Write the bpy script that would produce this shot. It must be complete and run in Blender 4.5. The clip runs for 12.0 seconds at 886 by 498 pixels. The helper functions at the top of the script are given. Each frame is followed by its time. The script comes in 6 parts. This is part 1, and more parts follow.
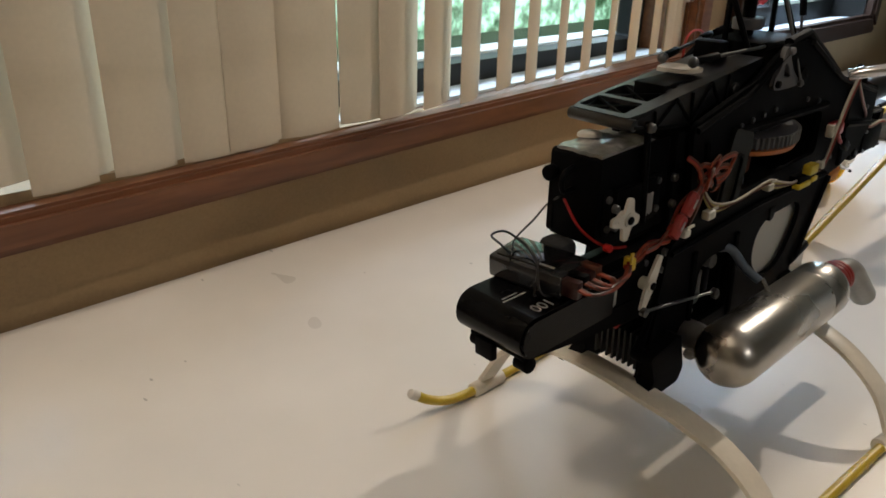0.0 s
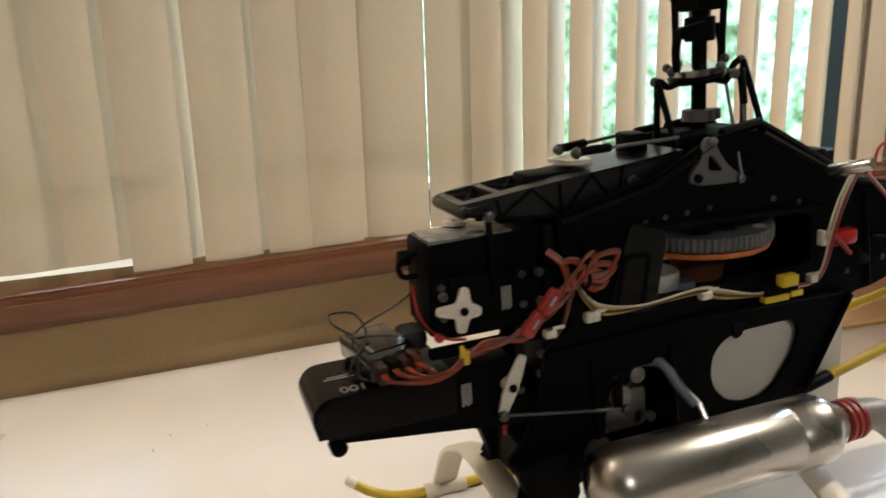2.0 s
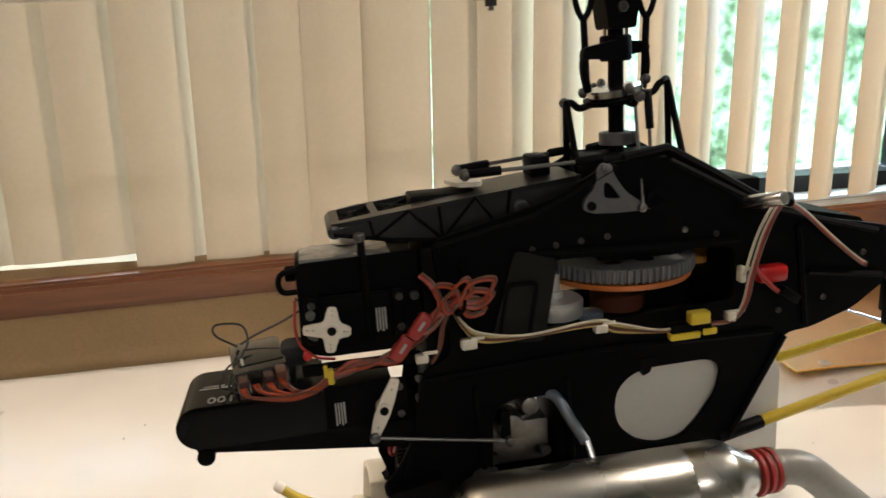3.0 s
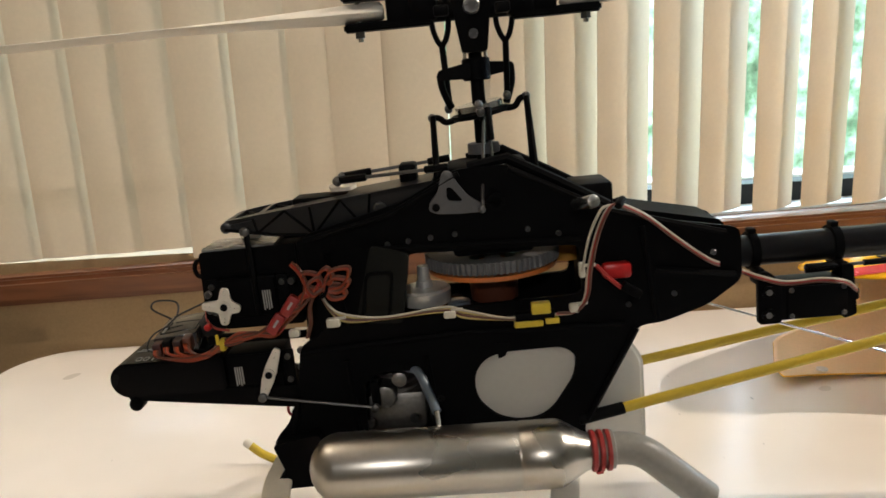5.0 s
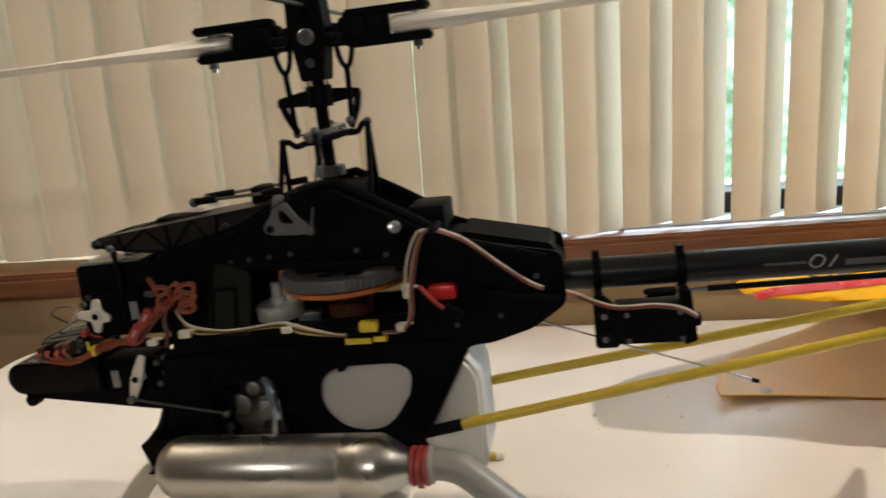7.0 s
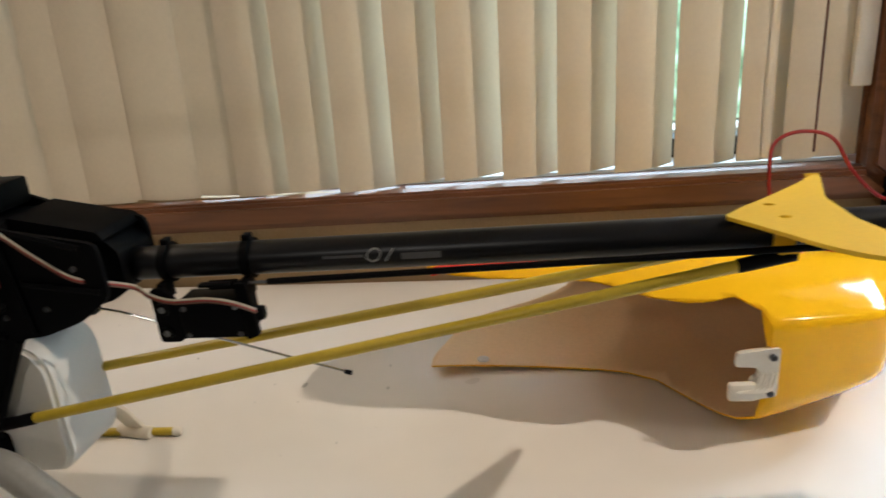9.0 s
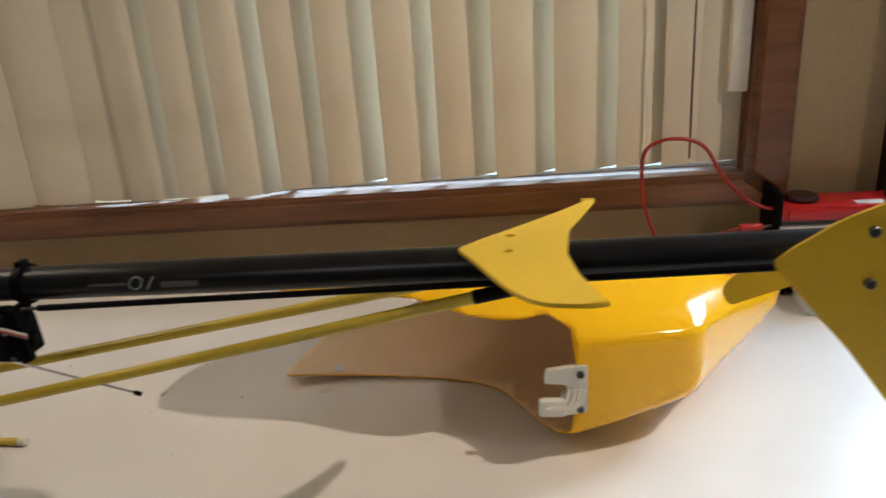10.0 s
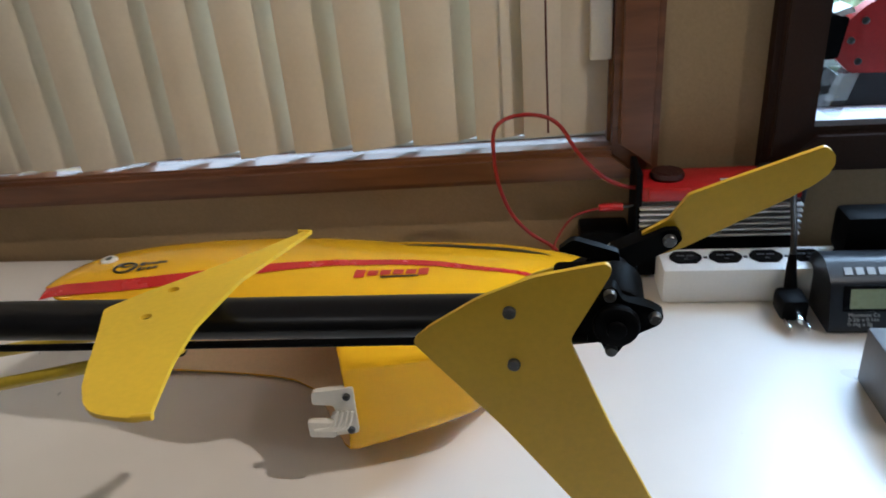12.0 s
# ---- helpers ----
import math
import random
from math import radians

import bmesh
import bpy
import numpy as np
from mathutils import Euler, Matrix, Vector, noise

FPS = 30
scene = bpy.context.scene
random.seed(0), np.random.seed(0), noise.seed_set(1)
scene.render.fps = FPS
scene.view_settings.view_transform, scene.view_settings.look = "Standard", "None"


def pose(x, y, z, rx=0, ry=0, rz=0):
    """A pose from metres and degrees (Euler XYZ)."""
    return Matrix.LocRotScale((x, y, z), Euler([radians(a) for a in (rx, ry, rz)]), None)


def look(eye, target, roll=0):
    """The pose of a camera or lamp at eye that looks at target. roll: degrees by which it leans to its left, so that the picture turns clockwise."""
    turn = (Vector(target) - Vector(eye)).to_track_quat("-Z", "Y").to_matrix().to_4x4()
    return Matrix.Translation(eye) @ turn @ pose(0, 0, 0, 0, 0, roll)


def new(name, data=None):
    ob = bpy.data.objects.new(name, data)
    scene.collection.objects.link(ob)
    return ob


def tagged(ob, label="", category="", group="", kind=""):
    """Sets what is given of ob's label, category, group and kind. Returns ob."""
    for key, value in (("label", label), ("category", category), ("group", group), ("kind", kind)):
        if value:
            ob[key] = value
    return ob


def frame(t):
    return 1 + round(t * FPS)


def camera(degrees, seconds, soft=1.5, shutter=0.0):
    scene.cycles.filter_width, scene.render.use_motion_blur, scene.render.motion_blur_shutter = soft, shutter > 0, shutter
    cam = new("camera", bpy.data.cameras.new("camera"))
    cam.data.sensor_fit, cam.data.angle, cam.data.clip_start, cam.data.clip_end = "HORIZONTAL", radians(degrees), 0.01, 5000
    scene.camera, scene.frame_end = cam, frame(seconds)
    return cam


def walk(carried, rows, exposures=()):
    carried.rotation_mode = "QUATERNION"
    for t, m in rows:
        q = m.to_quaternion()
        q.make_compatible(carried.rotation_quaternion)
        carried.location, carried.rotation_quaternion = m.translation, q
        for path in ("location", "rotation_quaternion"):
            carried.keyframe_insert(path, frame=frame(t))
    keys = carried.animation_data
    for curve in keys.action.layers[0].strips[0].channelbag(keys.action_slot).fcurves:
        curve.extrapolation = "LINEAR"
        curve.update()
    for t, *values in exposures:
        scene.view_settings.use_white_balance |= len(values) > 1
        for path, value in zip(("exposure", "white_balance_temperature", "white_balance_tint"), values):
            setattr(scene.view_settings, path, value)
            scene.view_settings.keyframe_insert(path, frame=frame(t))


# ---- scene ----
cam = camera(61.6, 12.0, soft=1.6, shutter=0.5)
EXPOSURES = ((0.0, -0.18, 5800, 10), (1.0, 0.16, 5900, 10), (2.5, 0.64, 5850, 10), (3.5, 0.8, 5850, 10), (5.5, 0.56, 5800, 10), (6.5, 0.52, 5800, 10), (9.0, 0.08, 5850, 10), (10.5, -0.2, 5700, 10), (12.0, -0.4, 5350, 10))
PATH = [
    (0, (-0.218, 0.203, 0.347), (1.109, 1.476, -0.439), 1.5),
    (0.5, (-0.206, 0.189, 0.343), (1.072, 1.539, -0.395), 1.0),
    (1, (-0.167, 0.149, 0.325), (1.004, 1.640, -0.313), 0.0),
    (1.5, (-0.100, 0.093, 0.332), (0.874, 1.744, -0.241), -1.3),
    (2, (-0.016, 0.050, 0.328), (0.742, 1.837, -0.151), -1.7),
    (2.5, (0.056, 0.028, 0.333), (0.660, 1.879, -0.125), -1.4),
    (3, (0.106, 0.015, 0.336), (0.605, 1.893, -0.139), -0.9),
    (3.5, (0.165, -0.007, 0.333), (0.492, 1.909, -0.136), -1.8),
    (5.5, (0.303, -0.101, 0.345), (0.327, 1.848, -0.103), -2.9),
    (6, (0.338, -0.105, 0.341), (0.282, 1.850, -0.075), -3.1),
    (6.5, (0.397, -0.104, 0.350), (0.243, 1.841, -0.087), -3.6),
    (7, (0.463, -0.098, 0.356), (0.254, 1.837, -0.105), -4.0),
    (9, (0.739, -0.032, 0.371), (0.569, 1.850, -0.287), -3.4),
    (9.5, (0.810, -0.029, 0.379), (0.652, 1.844, -0.306), -3.3),
    (10, (0.895, -0.017, 0.391), (0.706, 1.847, -0.309), -3.7),
    (10.5, (0.972, 0.002, 0.397), (0.744, 1.858, -0.310), -4.3),
    (11, (1.037, 0.023, 0.403), (0.770, 1.873, -0.310), -4.5),
    (11.5, (1.091, 0.038, 0.409), (0.785, 1.868, -0.340), -5.2),
    (12, (1.089, 0.068, 0.434), (0.843, 1.833, -0.474), -4.8),
]
walk(cam, [(t, look(eye, target, roll)) for t, eye, target, roll in PATH], EXPOSURES)

# ---- world, sun, lamps ----
world = bpy.data.worlds.new("sky")
scene.world = world
world.use_nodes = True
wn = world.node_tree.nodes
sky = wn.new("ShaderNodeTexSky")
sky.sky_type, sky.sun_disc = "NISHITA", False
sky.sun_elevation, sky.sun_rotation = radians(33), radians(63)
wn["Background"].inputs[1].default_value = 0.12
world.node_tree.links.new(sky.outputs[0], wn["Background"].inputs[0])


def lamp(name, kind, m, power, colour, size=0.1, size_y=None):
    data = bpy.data.lights.new(name, kind)
    data.energy, data.color = power, colour
    if kind == "AREA":
        data.shape, data.size, data.size_y = "RECTANGLE", size, size_y or size
    elif kind == "SUN":
        data.angle = size
    else:
        data.shadow_soft_size = size
    ob = new(name, data)
    ob.matrix_world = m
    return tagged(ob, kind="structure")


CEIL = 1.66
lamp("sun_light", "SUN", look((7.3, 3.7, 5.4), (0, 0, 0)), 0.9, (0.95, 0.98, 1.0), radians(10))
spot = lamp("ceiling_spot_light", "SPOT", look((2.05, 0.30, 1.52), (0.3, 0.40, 0.0)), 88, (1.0, 0.82, 0.61), 0.014)
spot.data.spot_size, spot.data.spot_blend = radians(66), 0.8
lamp("ceiling_bulb_light", "POINT", pose(-0.75, 0.70, 1.36), 22, (1.0, 0.82, 0.61), 0.02)
lamp("room_lamp_light", "AREA", look((0.05, -1.5, 1.05), (0.15, 0.9, 0.3)), 4.5, (1.0, 0.87, 0.72), 0.3, 0.1)
lamp("window_daylight", "AREA", look((1.80, 1.13, 0.62), (1.62, 0.60, 0.0)), 25, (0.66, 0.85, 1.0), 0.62, 0.4)
lamp("sky_daylight", "AREA", look((0.4, 3.2, 1.95), (0.3, 0.9, 0.3)), 185, (0.74, 0.88, 1.0), 3.2, 1.4)

# ---- materials ----


def mat(name, base, rough=0.5, metal=0.0, vary=0.12, scale=30.0, bump=0.0, fine=300.0, coat=0.0, trans=0.0, spec=0.5):
    """A surface with large stains and fine grain in colour, gloss and relief."""
    m = bpy.data.materials.new(name)
    m.use_nodes = True
    nt = m.node_tree
    n, link = nt.nodes, nt.links.new
    b = n["Principled BSDF"]
    geo = n.new("ShaderNodeTexCoord")
    big, small = n.new("ShaderNodeTexNoise"), n.new("ShaderNodeTexNoise")
    big.inputs["Scale"].default_value, big.inputs["Detail"].default_value = scale, 4
    small.inputs["Scale"].default_value, small.inputs["Detail"].default_value = fine, 3
    link(geo.outputs["Object"], big.inputs["Vector"]), link(geo.outputs["Object"], small.inputs["Vector"])
    add = n.new("ShaderNodeMath")
    add.operation = "ADD"
    link(big.outputs[0], add.inputs[0]), link(small.outputs[0], add.inputs[1])
    ramp = n.new("ShaderNodeMapRange")
    ramp.inputs[1].default_value, ramp.inputs[2].default_value = 0.6, 1.4
    ramp.inputs[3].default_value, ramp.inputs[4].default_value = 1 - vary, 1 + vary
    link(add.outputs[0], ramp.inputs[0])
    mul = n.new("ShaderNodeVectorMath")
    mul.operation = "SCALE"
    mul.inputs[0].default_value = base
    link(ramp.outputs[0], mul.inputs[3])
    link(mul.outputs[0], b.inputs["Base Color"])
    rr = n.new("ShaderNodeMapRange")
    rr.inputs[3].default_value, rr.inputs[4].default_value = max(0.02, rough - 0.08), min(1, rough + 0.1)
    link(big.outputs[0], rr.inputs[0]), link(rr.outputs[0], b.inputs["Roughness"])
    b.inputs["Metallic"].default_value = metal
    b.inputs["Specular IOR Level"].default_value = spec
    b.inputs["Coat Weight"].default_value = coat
    b.inputs["Transmission Weight"].default_value = trans
    if bump:
        bp = n.new("ShaderNodeBump")
        bp.inputs["Strength"].default_value, bp.inputs["Distance"].default_value = bump, 0.001
        link(small.outputs[0], bp.inputs["Height"]), link(bp.outputs[0], b.inputs["Normal"])
    return m


def translucent(m, colour, share):
    """Lets some of the light through a thin sheet."""
    nt = m.node_tree
    b, out = nt.nodes["Principled BSDF"], nt.nodes["Material Output"]
    tr, mix = nt.nodes.new("ShaderNodeBsdfTranslucent"), nt.nodes.new("ShaderNodeMixShader")
    tr.inputs[0].default_value, mix.inputs[0].default_value = (*colour, 1), share
    nt.links.new(b.outputs[0], mix.inputs[1]), nt.links.new(tr.outputs[0], mix.inputs[2]), nt.links.new(mix.outputs[0], out.inputs[0])
    return m


BLACK = mat("black_plastic", (0.0026, 0.0026, 0.003), 0.5, vary=0.2, bump=0.08, spec=0.06)
BLACK_SATIN = mat("black_moulded_nylon", (0.0024, 0.0024, 0.0028), 0.58, vary=0.25, bump=0.12, fine=700, spec=0.05)
BLACK_GLOSS = mat("black_shrink_wrap", (0.0036, 0.0036, 0.0042), 0.24, vary=0.2, spec=0.1)
BOOM = mat("black_anodised_tube", (0.006, 0.006, 0.007), 0.33, vary=0.15, spec=0.3)
GREEN_BLACK = mat("dark_olive_plastic", (0.0060, 0.0064, 0.0048), 0.5, spec=0.2)
BLACK_TRAY = mat("black_smooth_nylon", (0.0045, 0.0045, 0.0055), 0.32, vary=0.2, bump=0.06, fine=600, spec=0.75)
CLEAR_WRAP = mat("smoky_receiver_case", (0.022, 0.023, 0.026), 0.1, vary=0.3, scale=60, bump=0.06, fine=120, spec=0.7)
STEEL = mat("bright_steel", (0.6, 0.6, 0.6), 0.22, 1.0, vary=0.06)
CHROME = mat("polished_aluminium", (0.46, 0.44, 0.40), 0.27, 1.0, vary=0.05, scale=18)
CAST = mat("cast_aluminium", (0.32, 0.31, 0.30), 0.45, 1.0, vary=0.25, bump=0.25)
DARK_STEEL = mat("dark_steel", (0.12, 0.12, 0.12), 0.35, 0.9)
YELLOW = mat("yellow_fin_plastic", (0.72, 0.445, 0.012), 0.42, vary=0.07, scale=14, bump=0.03)
YELLOW_GLOSS = translucent(mat("yellow_gel_coat", (0.88, 0.47, 0.003), 0.07, vary=0.03, scale=10, spec=0.28), (0.9, 0.42, 0.02), 0.06)
YELLOW_TUBE = mat("yellow_tube", (0.5, 0.36, 0.02), 0.35, vary=0.1)
INSIDE = translucent(mat("bare_canopy_inside", (0.86, 0.68, 0.42), 0.4, vary=0.08, scale=12), (0.92, 0.55, 0.13), 0.24)
WHITE_NYLON = mat("white_nylon", (0.72, 0.68, 0.6), 0.45, vary=0.06)
WHITE_STRUT = mat("cream_strut_plastic", (0.7, 0.64, 0.53), 0.38, vary=0.06)
TANK = translucent(mat("milky_tank", (0.78, 0.76, 0.7), 0.4, vary=0.04), (0.75, 0.73, 0.66), 0.25)
GREY = mat("grey_plastic", (0.10, 0.10, 0.105), 0.5)
GREY_GEAR = mat("grey_gear", (0.13, 0.13, 0.135), 0.45)
ORANGE = mat("orange_gear", (0.45, 0.13, 0.02), 0.45)
AMBER = mat("amber_gear", (0.4, 0.2, 0.03), 0.4)
SILICONE = mat("grey_silicone", (0.22, 0.21, 0.19), 0.4)
RED_CLAMP = mat("red_silicone", (0.27, 0.022, 0.018), 0.4)
RED = mat("red_plastic", (0.45, 0.012, 0.012), 0.32)
RED_TAPE = mat("red_stripe", (0.55, 0.02, 0.015), 0.25)
BLUE_TUBE = mat("fuel_tube", (0.12, 0.15, 0.19), 0.3)
W_ORANGE = mat("orange_wire", (0.25, 0.036, 0.008), 0.42)
W_BROWN = mat("brown_wire", (0.1, 0.03, 0.015), 0.42)
W_RED = mat("red_wire", (0.29, 0.011, 0.009), 0.4)
W_WHITE = mat("white_wire", (0.46, 0.42, 0.33), 0.45)
W_YELLOW = mat("yellow_wire", (0.5, 0.4, 0.12), 0.45)
W_BLACK = mat("black_wire", (0.012, 0.012, 0.012), 0.4)
TIE = mat("white_tie", (0.6, 0.57, 0.48), 0.4)
PAPER_GREY = mat("printed_grey", (0.36, 0.36, 0.35), 0.5)
DECAL_BLACK = mat("decal_black", (0.015, 0.012, 0.01), 0.35)
DECAL_RED = mat("decal_red", (0.5, 0.025, 0.012), 0.3)
YELLOW_PLUG = mat("yellow_connector", (0.6, 0.45, 0.02), 0.4)
SLAT = translucent(mat("cream_blind_vinyl", (0.72, 0.625, 0.48), 0.55, vary=0.05, scale=6, fine=200), (0.72, 0.64, 0.52), 0.17)
WALLPAPER = mat("tan_wall", (0.34, 0.235, 0.12), 0.75, vary=0.12, scale=9, bump=0.1)
WHITE_BOX = mat("white_casing", (0.74, 0.74, 0.72), 0.4, vary=0.04)
SILL = mat("white_sill", (0.75, 0.76, 0.77), 0.5, vary=0.05)
CEILING = mat("white_ceiling", (0.75, 0.73, 0.69), 0.8, vary=0.03, scale=4)
ROOM = mat("room_wall", (0.32, 0.28, 0.21), 0.8, vary=0.05, scale=3)
CARPET = mat("carpet", (0.25, 0.2, 0.15), 0.95, vary=0.2, scale=5, bump=0.5)
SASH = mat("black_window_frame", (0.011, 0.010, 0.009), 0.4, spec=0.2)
SCALE_BLACK = mat("black_scale_plastic", (0.012, 0.013, 0.016), 0.36, vary=0.2, bump=0.08, spec=0.4)
FIN_METAL = mat("silver_anodised_fin", (0.62, 0.62, 0.61), 0.35, 0.55, vary=0.08)
LCD = mat("display", (0.28, 0.33, 0.2), 0.25)
GLOSS_LID = mat("gloss_black_lid", (0.006, 0.006, 0.007), 0.06, vary=0.3, scale=60, spec=0.5)
FOAM = mat("dark_grey_foam", (0.03, 0.03, 0.03), 0.9, vary=0.3, bump=0.6, fine=500, spec=0.1)
DARK_RED = mat("dark_red_plug", (0.032, 0.006, 0.005), 0.4)
# darker copy of the stained wood: window_2's backlit shade is in its colour
BACKLIT_WOOD = mat("shaded_wood_copy", (0.030, 0.013, 0.007), 0.6, vary=0.25, scale=12, bump=0.05, spec=0.2)
SCREW = mat("grey_screw_steel", (0.15, 0.15, 0.15), 0.35, 0.9, vary=0.1)
BOOM_PRINT = mat("faint_grey_print", (0.10, 0.10, 0.10), 0.45)
FILM = mat("clear_tape", (0.30, 0.29, 0.27), 0.12, vary=0.3, scale=120, bump=0.6, fine=160)


def wood():
    m = mat("stained_wood", (0.138, 0.056, 0.023), 0.36, vary=0.1)
    nt = m.node_tree
    b = nt.nodes["Principled BSDF"]
    tc, mp = nt.nodes.new("ShaderNodeTexCoord"), nt.nodes.new("ShaderNodeMapping")
    mp.inputs["Scale"].default_value = (2.5, 22, 22)
    no, cr = nt.nodes.new("ShaderNodeTexNoise"), nt.nodes.new("ShaderNodeValToRGB")
    no.inputs["Scale"].default_value, no.inputs["Detail"].default_value, no.inputs["Distortion"].default_value = 3.0, 7, 0.6
    cr.color_ramp.elements[0].position, cr.color_ramp.elements[0].color = 0.28, (0.1, 0.037, 0.0155, 1)
    cr.color_ramp.elements[1].position, cr.color_ramp.elements[1].color = 0.75, (0.205, 0.084, 0.035, 1)
    nt.links.new(tc.outputs["Object"], mp.inputs[0]), nt.links.new(mp.outputs[0], no.inputs["Vector"])
    nt.links.new(no.outputs[0], cr.inputs[0]), nt.links.new(cr.outputs[0], b.inputs["Base Color"])
    return m


WOOD = wood()


def table_white():
    """White laminate, slightly glossy, with faint uneven tone widened to mimic mottled reflections, specks and short
    scratches.
    """
    m = bpy.data.materials.new("white_laminate")
    m.use_nodes = True
    nt = m.node_tree
    n, link = nt.nodes, nt.links.new
    b = n["Principled BSDF"]
    tc = n.new("ShaderNodeTexCoord")
    tone, speck, mp = n.new("ShaderNodeTexNoise"), n.new("ShaderNodeTexNoise"), n.new("ShaderNodeMapping")
    tone.inputs["Scale"].default_value, tone.inputs["Detail"].default_value = 9.0, 2
    mp.inputs["Scale"].default_value = (1.0, 0.45, 1.0)
    speck.inputs["Scale"].default_value, speck.inputs["Detail"].default_value = 95.0, 1
    link(tc.outputs["Object"], tone.inputs["Vector"]), link(tc.outputs["Object"], mp.inputs[0]), link(mp.outputs[0], speck.inputs["Vector"])
    r1, r2, both, colour = n.new("ShaderNodeMapRange"), n.new("ShaderNodeMapRange"), n.new("ShaderNodeMath"), n.new("ShaderNodeVectorMath")
    for r, values in ((r1, (0.25, 0.75, 0.945, 1.035)), (r2, (0.775, 0.80, 1.0, 0.6))):
        for k, v in enumerate(values):
            r.inputs[k + 1].default_value = v
    both.operation, colour.operation = "MULTIPLY", "SCALE"
    colour.inputs[0].default_value = (0.73, 0.69, 0.64)
    link(tone.outputs[0], r1.inputs[0]), link(speck.outputs[0], r2.inputs[0])
    link(r1.outputs[0], both.inputs[0]), link(r2.outputs[0], both.inputs[1]), link(both.outputs[0], colour.inputs[3])
    link(colour.outputs[0], b.inputs["Base Color"])
    rr = n.new("ShaderNodeMapRange")
    rr.inputs[3].default_value, rr.inputs[4].default_value = 0.24, 0.36
    link(tone.outputs[0], rr.inputs[0]), link(rr.outputs[0], b.inputs["Roughness"])
    b.inputs["Specular IOR Level"].default_value = 0.5
    return m


TABLE = table_white()


def glass(name, shine):
    m = bpy.data.materials.new(name)
    m.use_nodes = True
    n, link = m.node_tree.nodes, m.node_tree.links.new
    t, g, mix = n.new("ShaderNodeBsdfTransparent"), n.new("ShaderNodeBsdfGlossy"), n.new("ShaderNodeMixShader")
    g.inputs["Roughness"].default_value, mix.inputs[0].default_value = 0.02, shine
    link(t.outputs[0], mix.inputs[1]), link(g.outputs[0], mix.inputs[2]), link(mix.outputs[0], n["Material Output"].inputs[0])
    return m


GLASS = glass("window_glass", 0.06)
CLEAR = glass("clear_acrylic", 0.22)


def glowing_foliage():
    """A self-glowing sheet painted as sunlit leaves, lawn and gaps of sky, far outside the windows."""
    m = bpy.data.materials.new("glowing_garden")
    m.use_nodes = True
    n, link = m.node_tree.nodes, m.node_tree.links.new
    tc, a, c = n.new("ShaderNodeTexCoord"), n.new("ShaderNodeTexNoise"), n.new("ShaderNodeTexNoise")
    a.inputs["Scale"].default_value, a.inputs["Detail"].default_value, a.inputs["Distortion"].default_value = 0.9, 9, 0.6
    c.inputs["Scale"].default_value, c.inputs["Detail"].default_value = 5.0, 6
    mixv = n.new("ShaderNodeMath")
    mixv.operation = "MULTIPLY_ADD"
    mixv.inputs[1].default_value = 0.5
    half = n.new("ShaderNodeMath")
    half.operation = "MULTIPLY"
    half.inputs[1].default_value = 0.5
    link(tc.outputs["Object"], a.inputs["Vector"]), link(tc.outputs["Object"], c.inputs["Vector"])
    link(a.outputs[0], half.inputs[0]), link(c.outputs[0], mixv.inputs[0]), link(half.outputs[0], mixv.inputs[2])
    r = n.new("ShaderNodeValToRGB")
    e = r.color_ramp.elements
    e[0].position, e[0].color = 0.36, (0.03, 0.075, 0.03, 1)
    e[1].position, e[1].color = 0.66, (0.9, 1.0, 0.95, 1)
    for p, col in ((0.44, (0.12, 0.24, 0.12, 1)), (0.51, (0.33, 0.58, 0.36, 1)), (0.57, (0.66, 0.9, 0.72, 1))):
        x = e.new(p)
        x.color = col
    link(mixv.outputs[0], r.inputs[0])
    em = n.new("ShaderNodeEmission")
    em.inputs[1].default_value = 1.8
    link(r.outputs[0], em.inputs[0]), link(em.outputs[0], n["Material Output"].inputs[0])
    return m


GARDEN = glowing_foliage()

# ---- mesh helpers ----


def empty(name, m=None):
    ob = new(name)
    ob.empty_display_size = 0.02
    if m is not None:
        ob.matrix_world = m
    return ob


def mesh(name, bm, material, smooth=40):
    me = bpy.data.meshes.new(name)
    bmesh.ops.recalc_face_normals(bm, faces=bm.faces)
    bm.to_mesh(me)
    bm.free()
    for m in material if isinstance(material, (list, tuple)) else (material,):
        me.materials.append(m)
    if smooth:
        me.shade_smooth()
        me.set_sharp_from_angle(angle=radians(smooth))
    return me


def part(name, bm, material, parent, label="", smooth=40):
    """One mesh object under a thing or under a part."""
    ob = new(name, mesh(name, bm, material, smooth))
    ob.parent = parent
    return tagged(ob, label)


def thing(name, bm, material, label, category, group="", kind="", smooth=40):
    return tagged(new(name, mesh(name, bm, material, smooth)), label, category, group, kind)


def box(c, s, bevel=0.0, bm=None, m=None, seg=2):
    """A box by its centre and size, with rounded edges."""
    bm = bm or bmesh.new()
    got = bmesh.ops.create_cube(bm, size=1)["verts"]
    bmesh.ops.scale(bm, vec=s, verts=got)
    if bevel:
        edges = list({e for v in got for e in v.link_edges})
        res = bmesh.ops.bevel(bm, geom=edges, offset=bevel, segments=seg, affect="EDGES", profile=0.5)
        got = list({v for v in res["verts"]} | {v for v in got if v.is_valid})
    bmesh.ops.translate(bm, vec=c, verts=got)
    if m is not None:
        bmesh.ops.transform(bm, matrix=m, verts=got)
    return bm


def box2(a, b, bevel=0.0, bm=None):
    """A box between two corners."""
    a, b = Vector(a), Vector(b)
    return box((a + b) / 2, [abs(x) for x in (b - a)], bevel, bm)


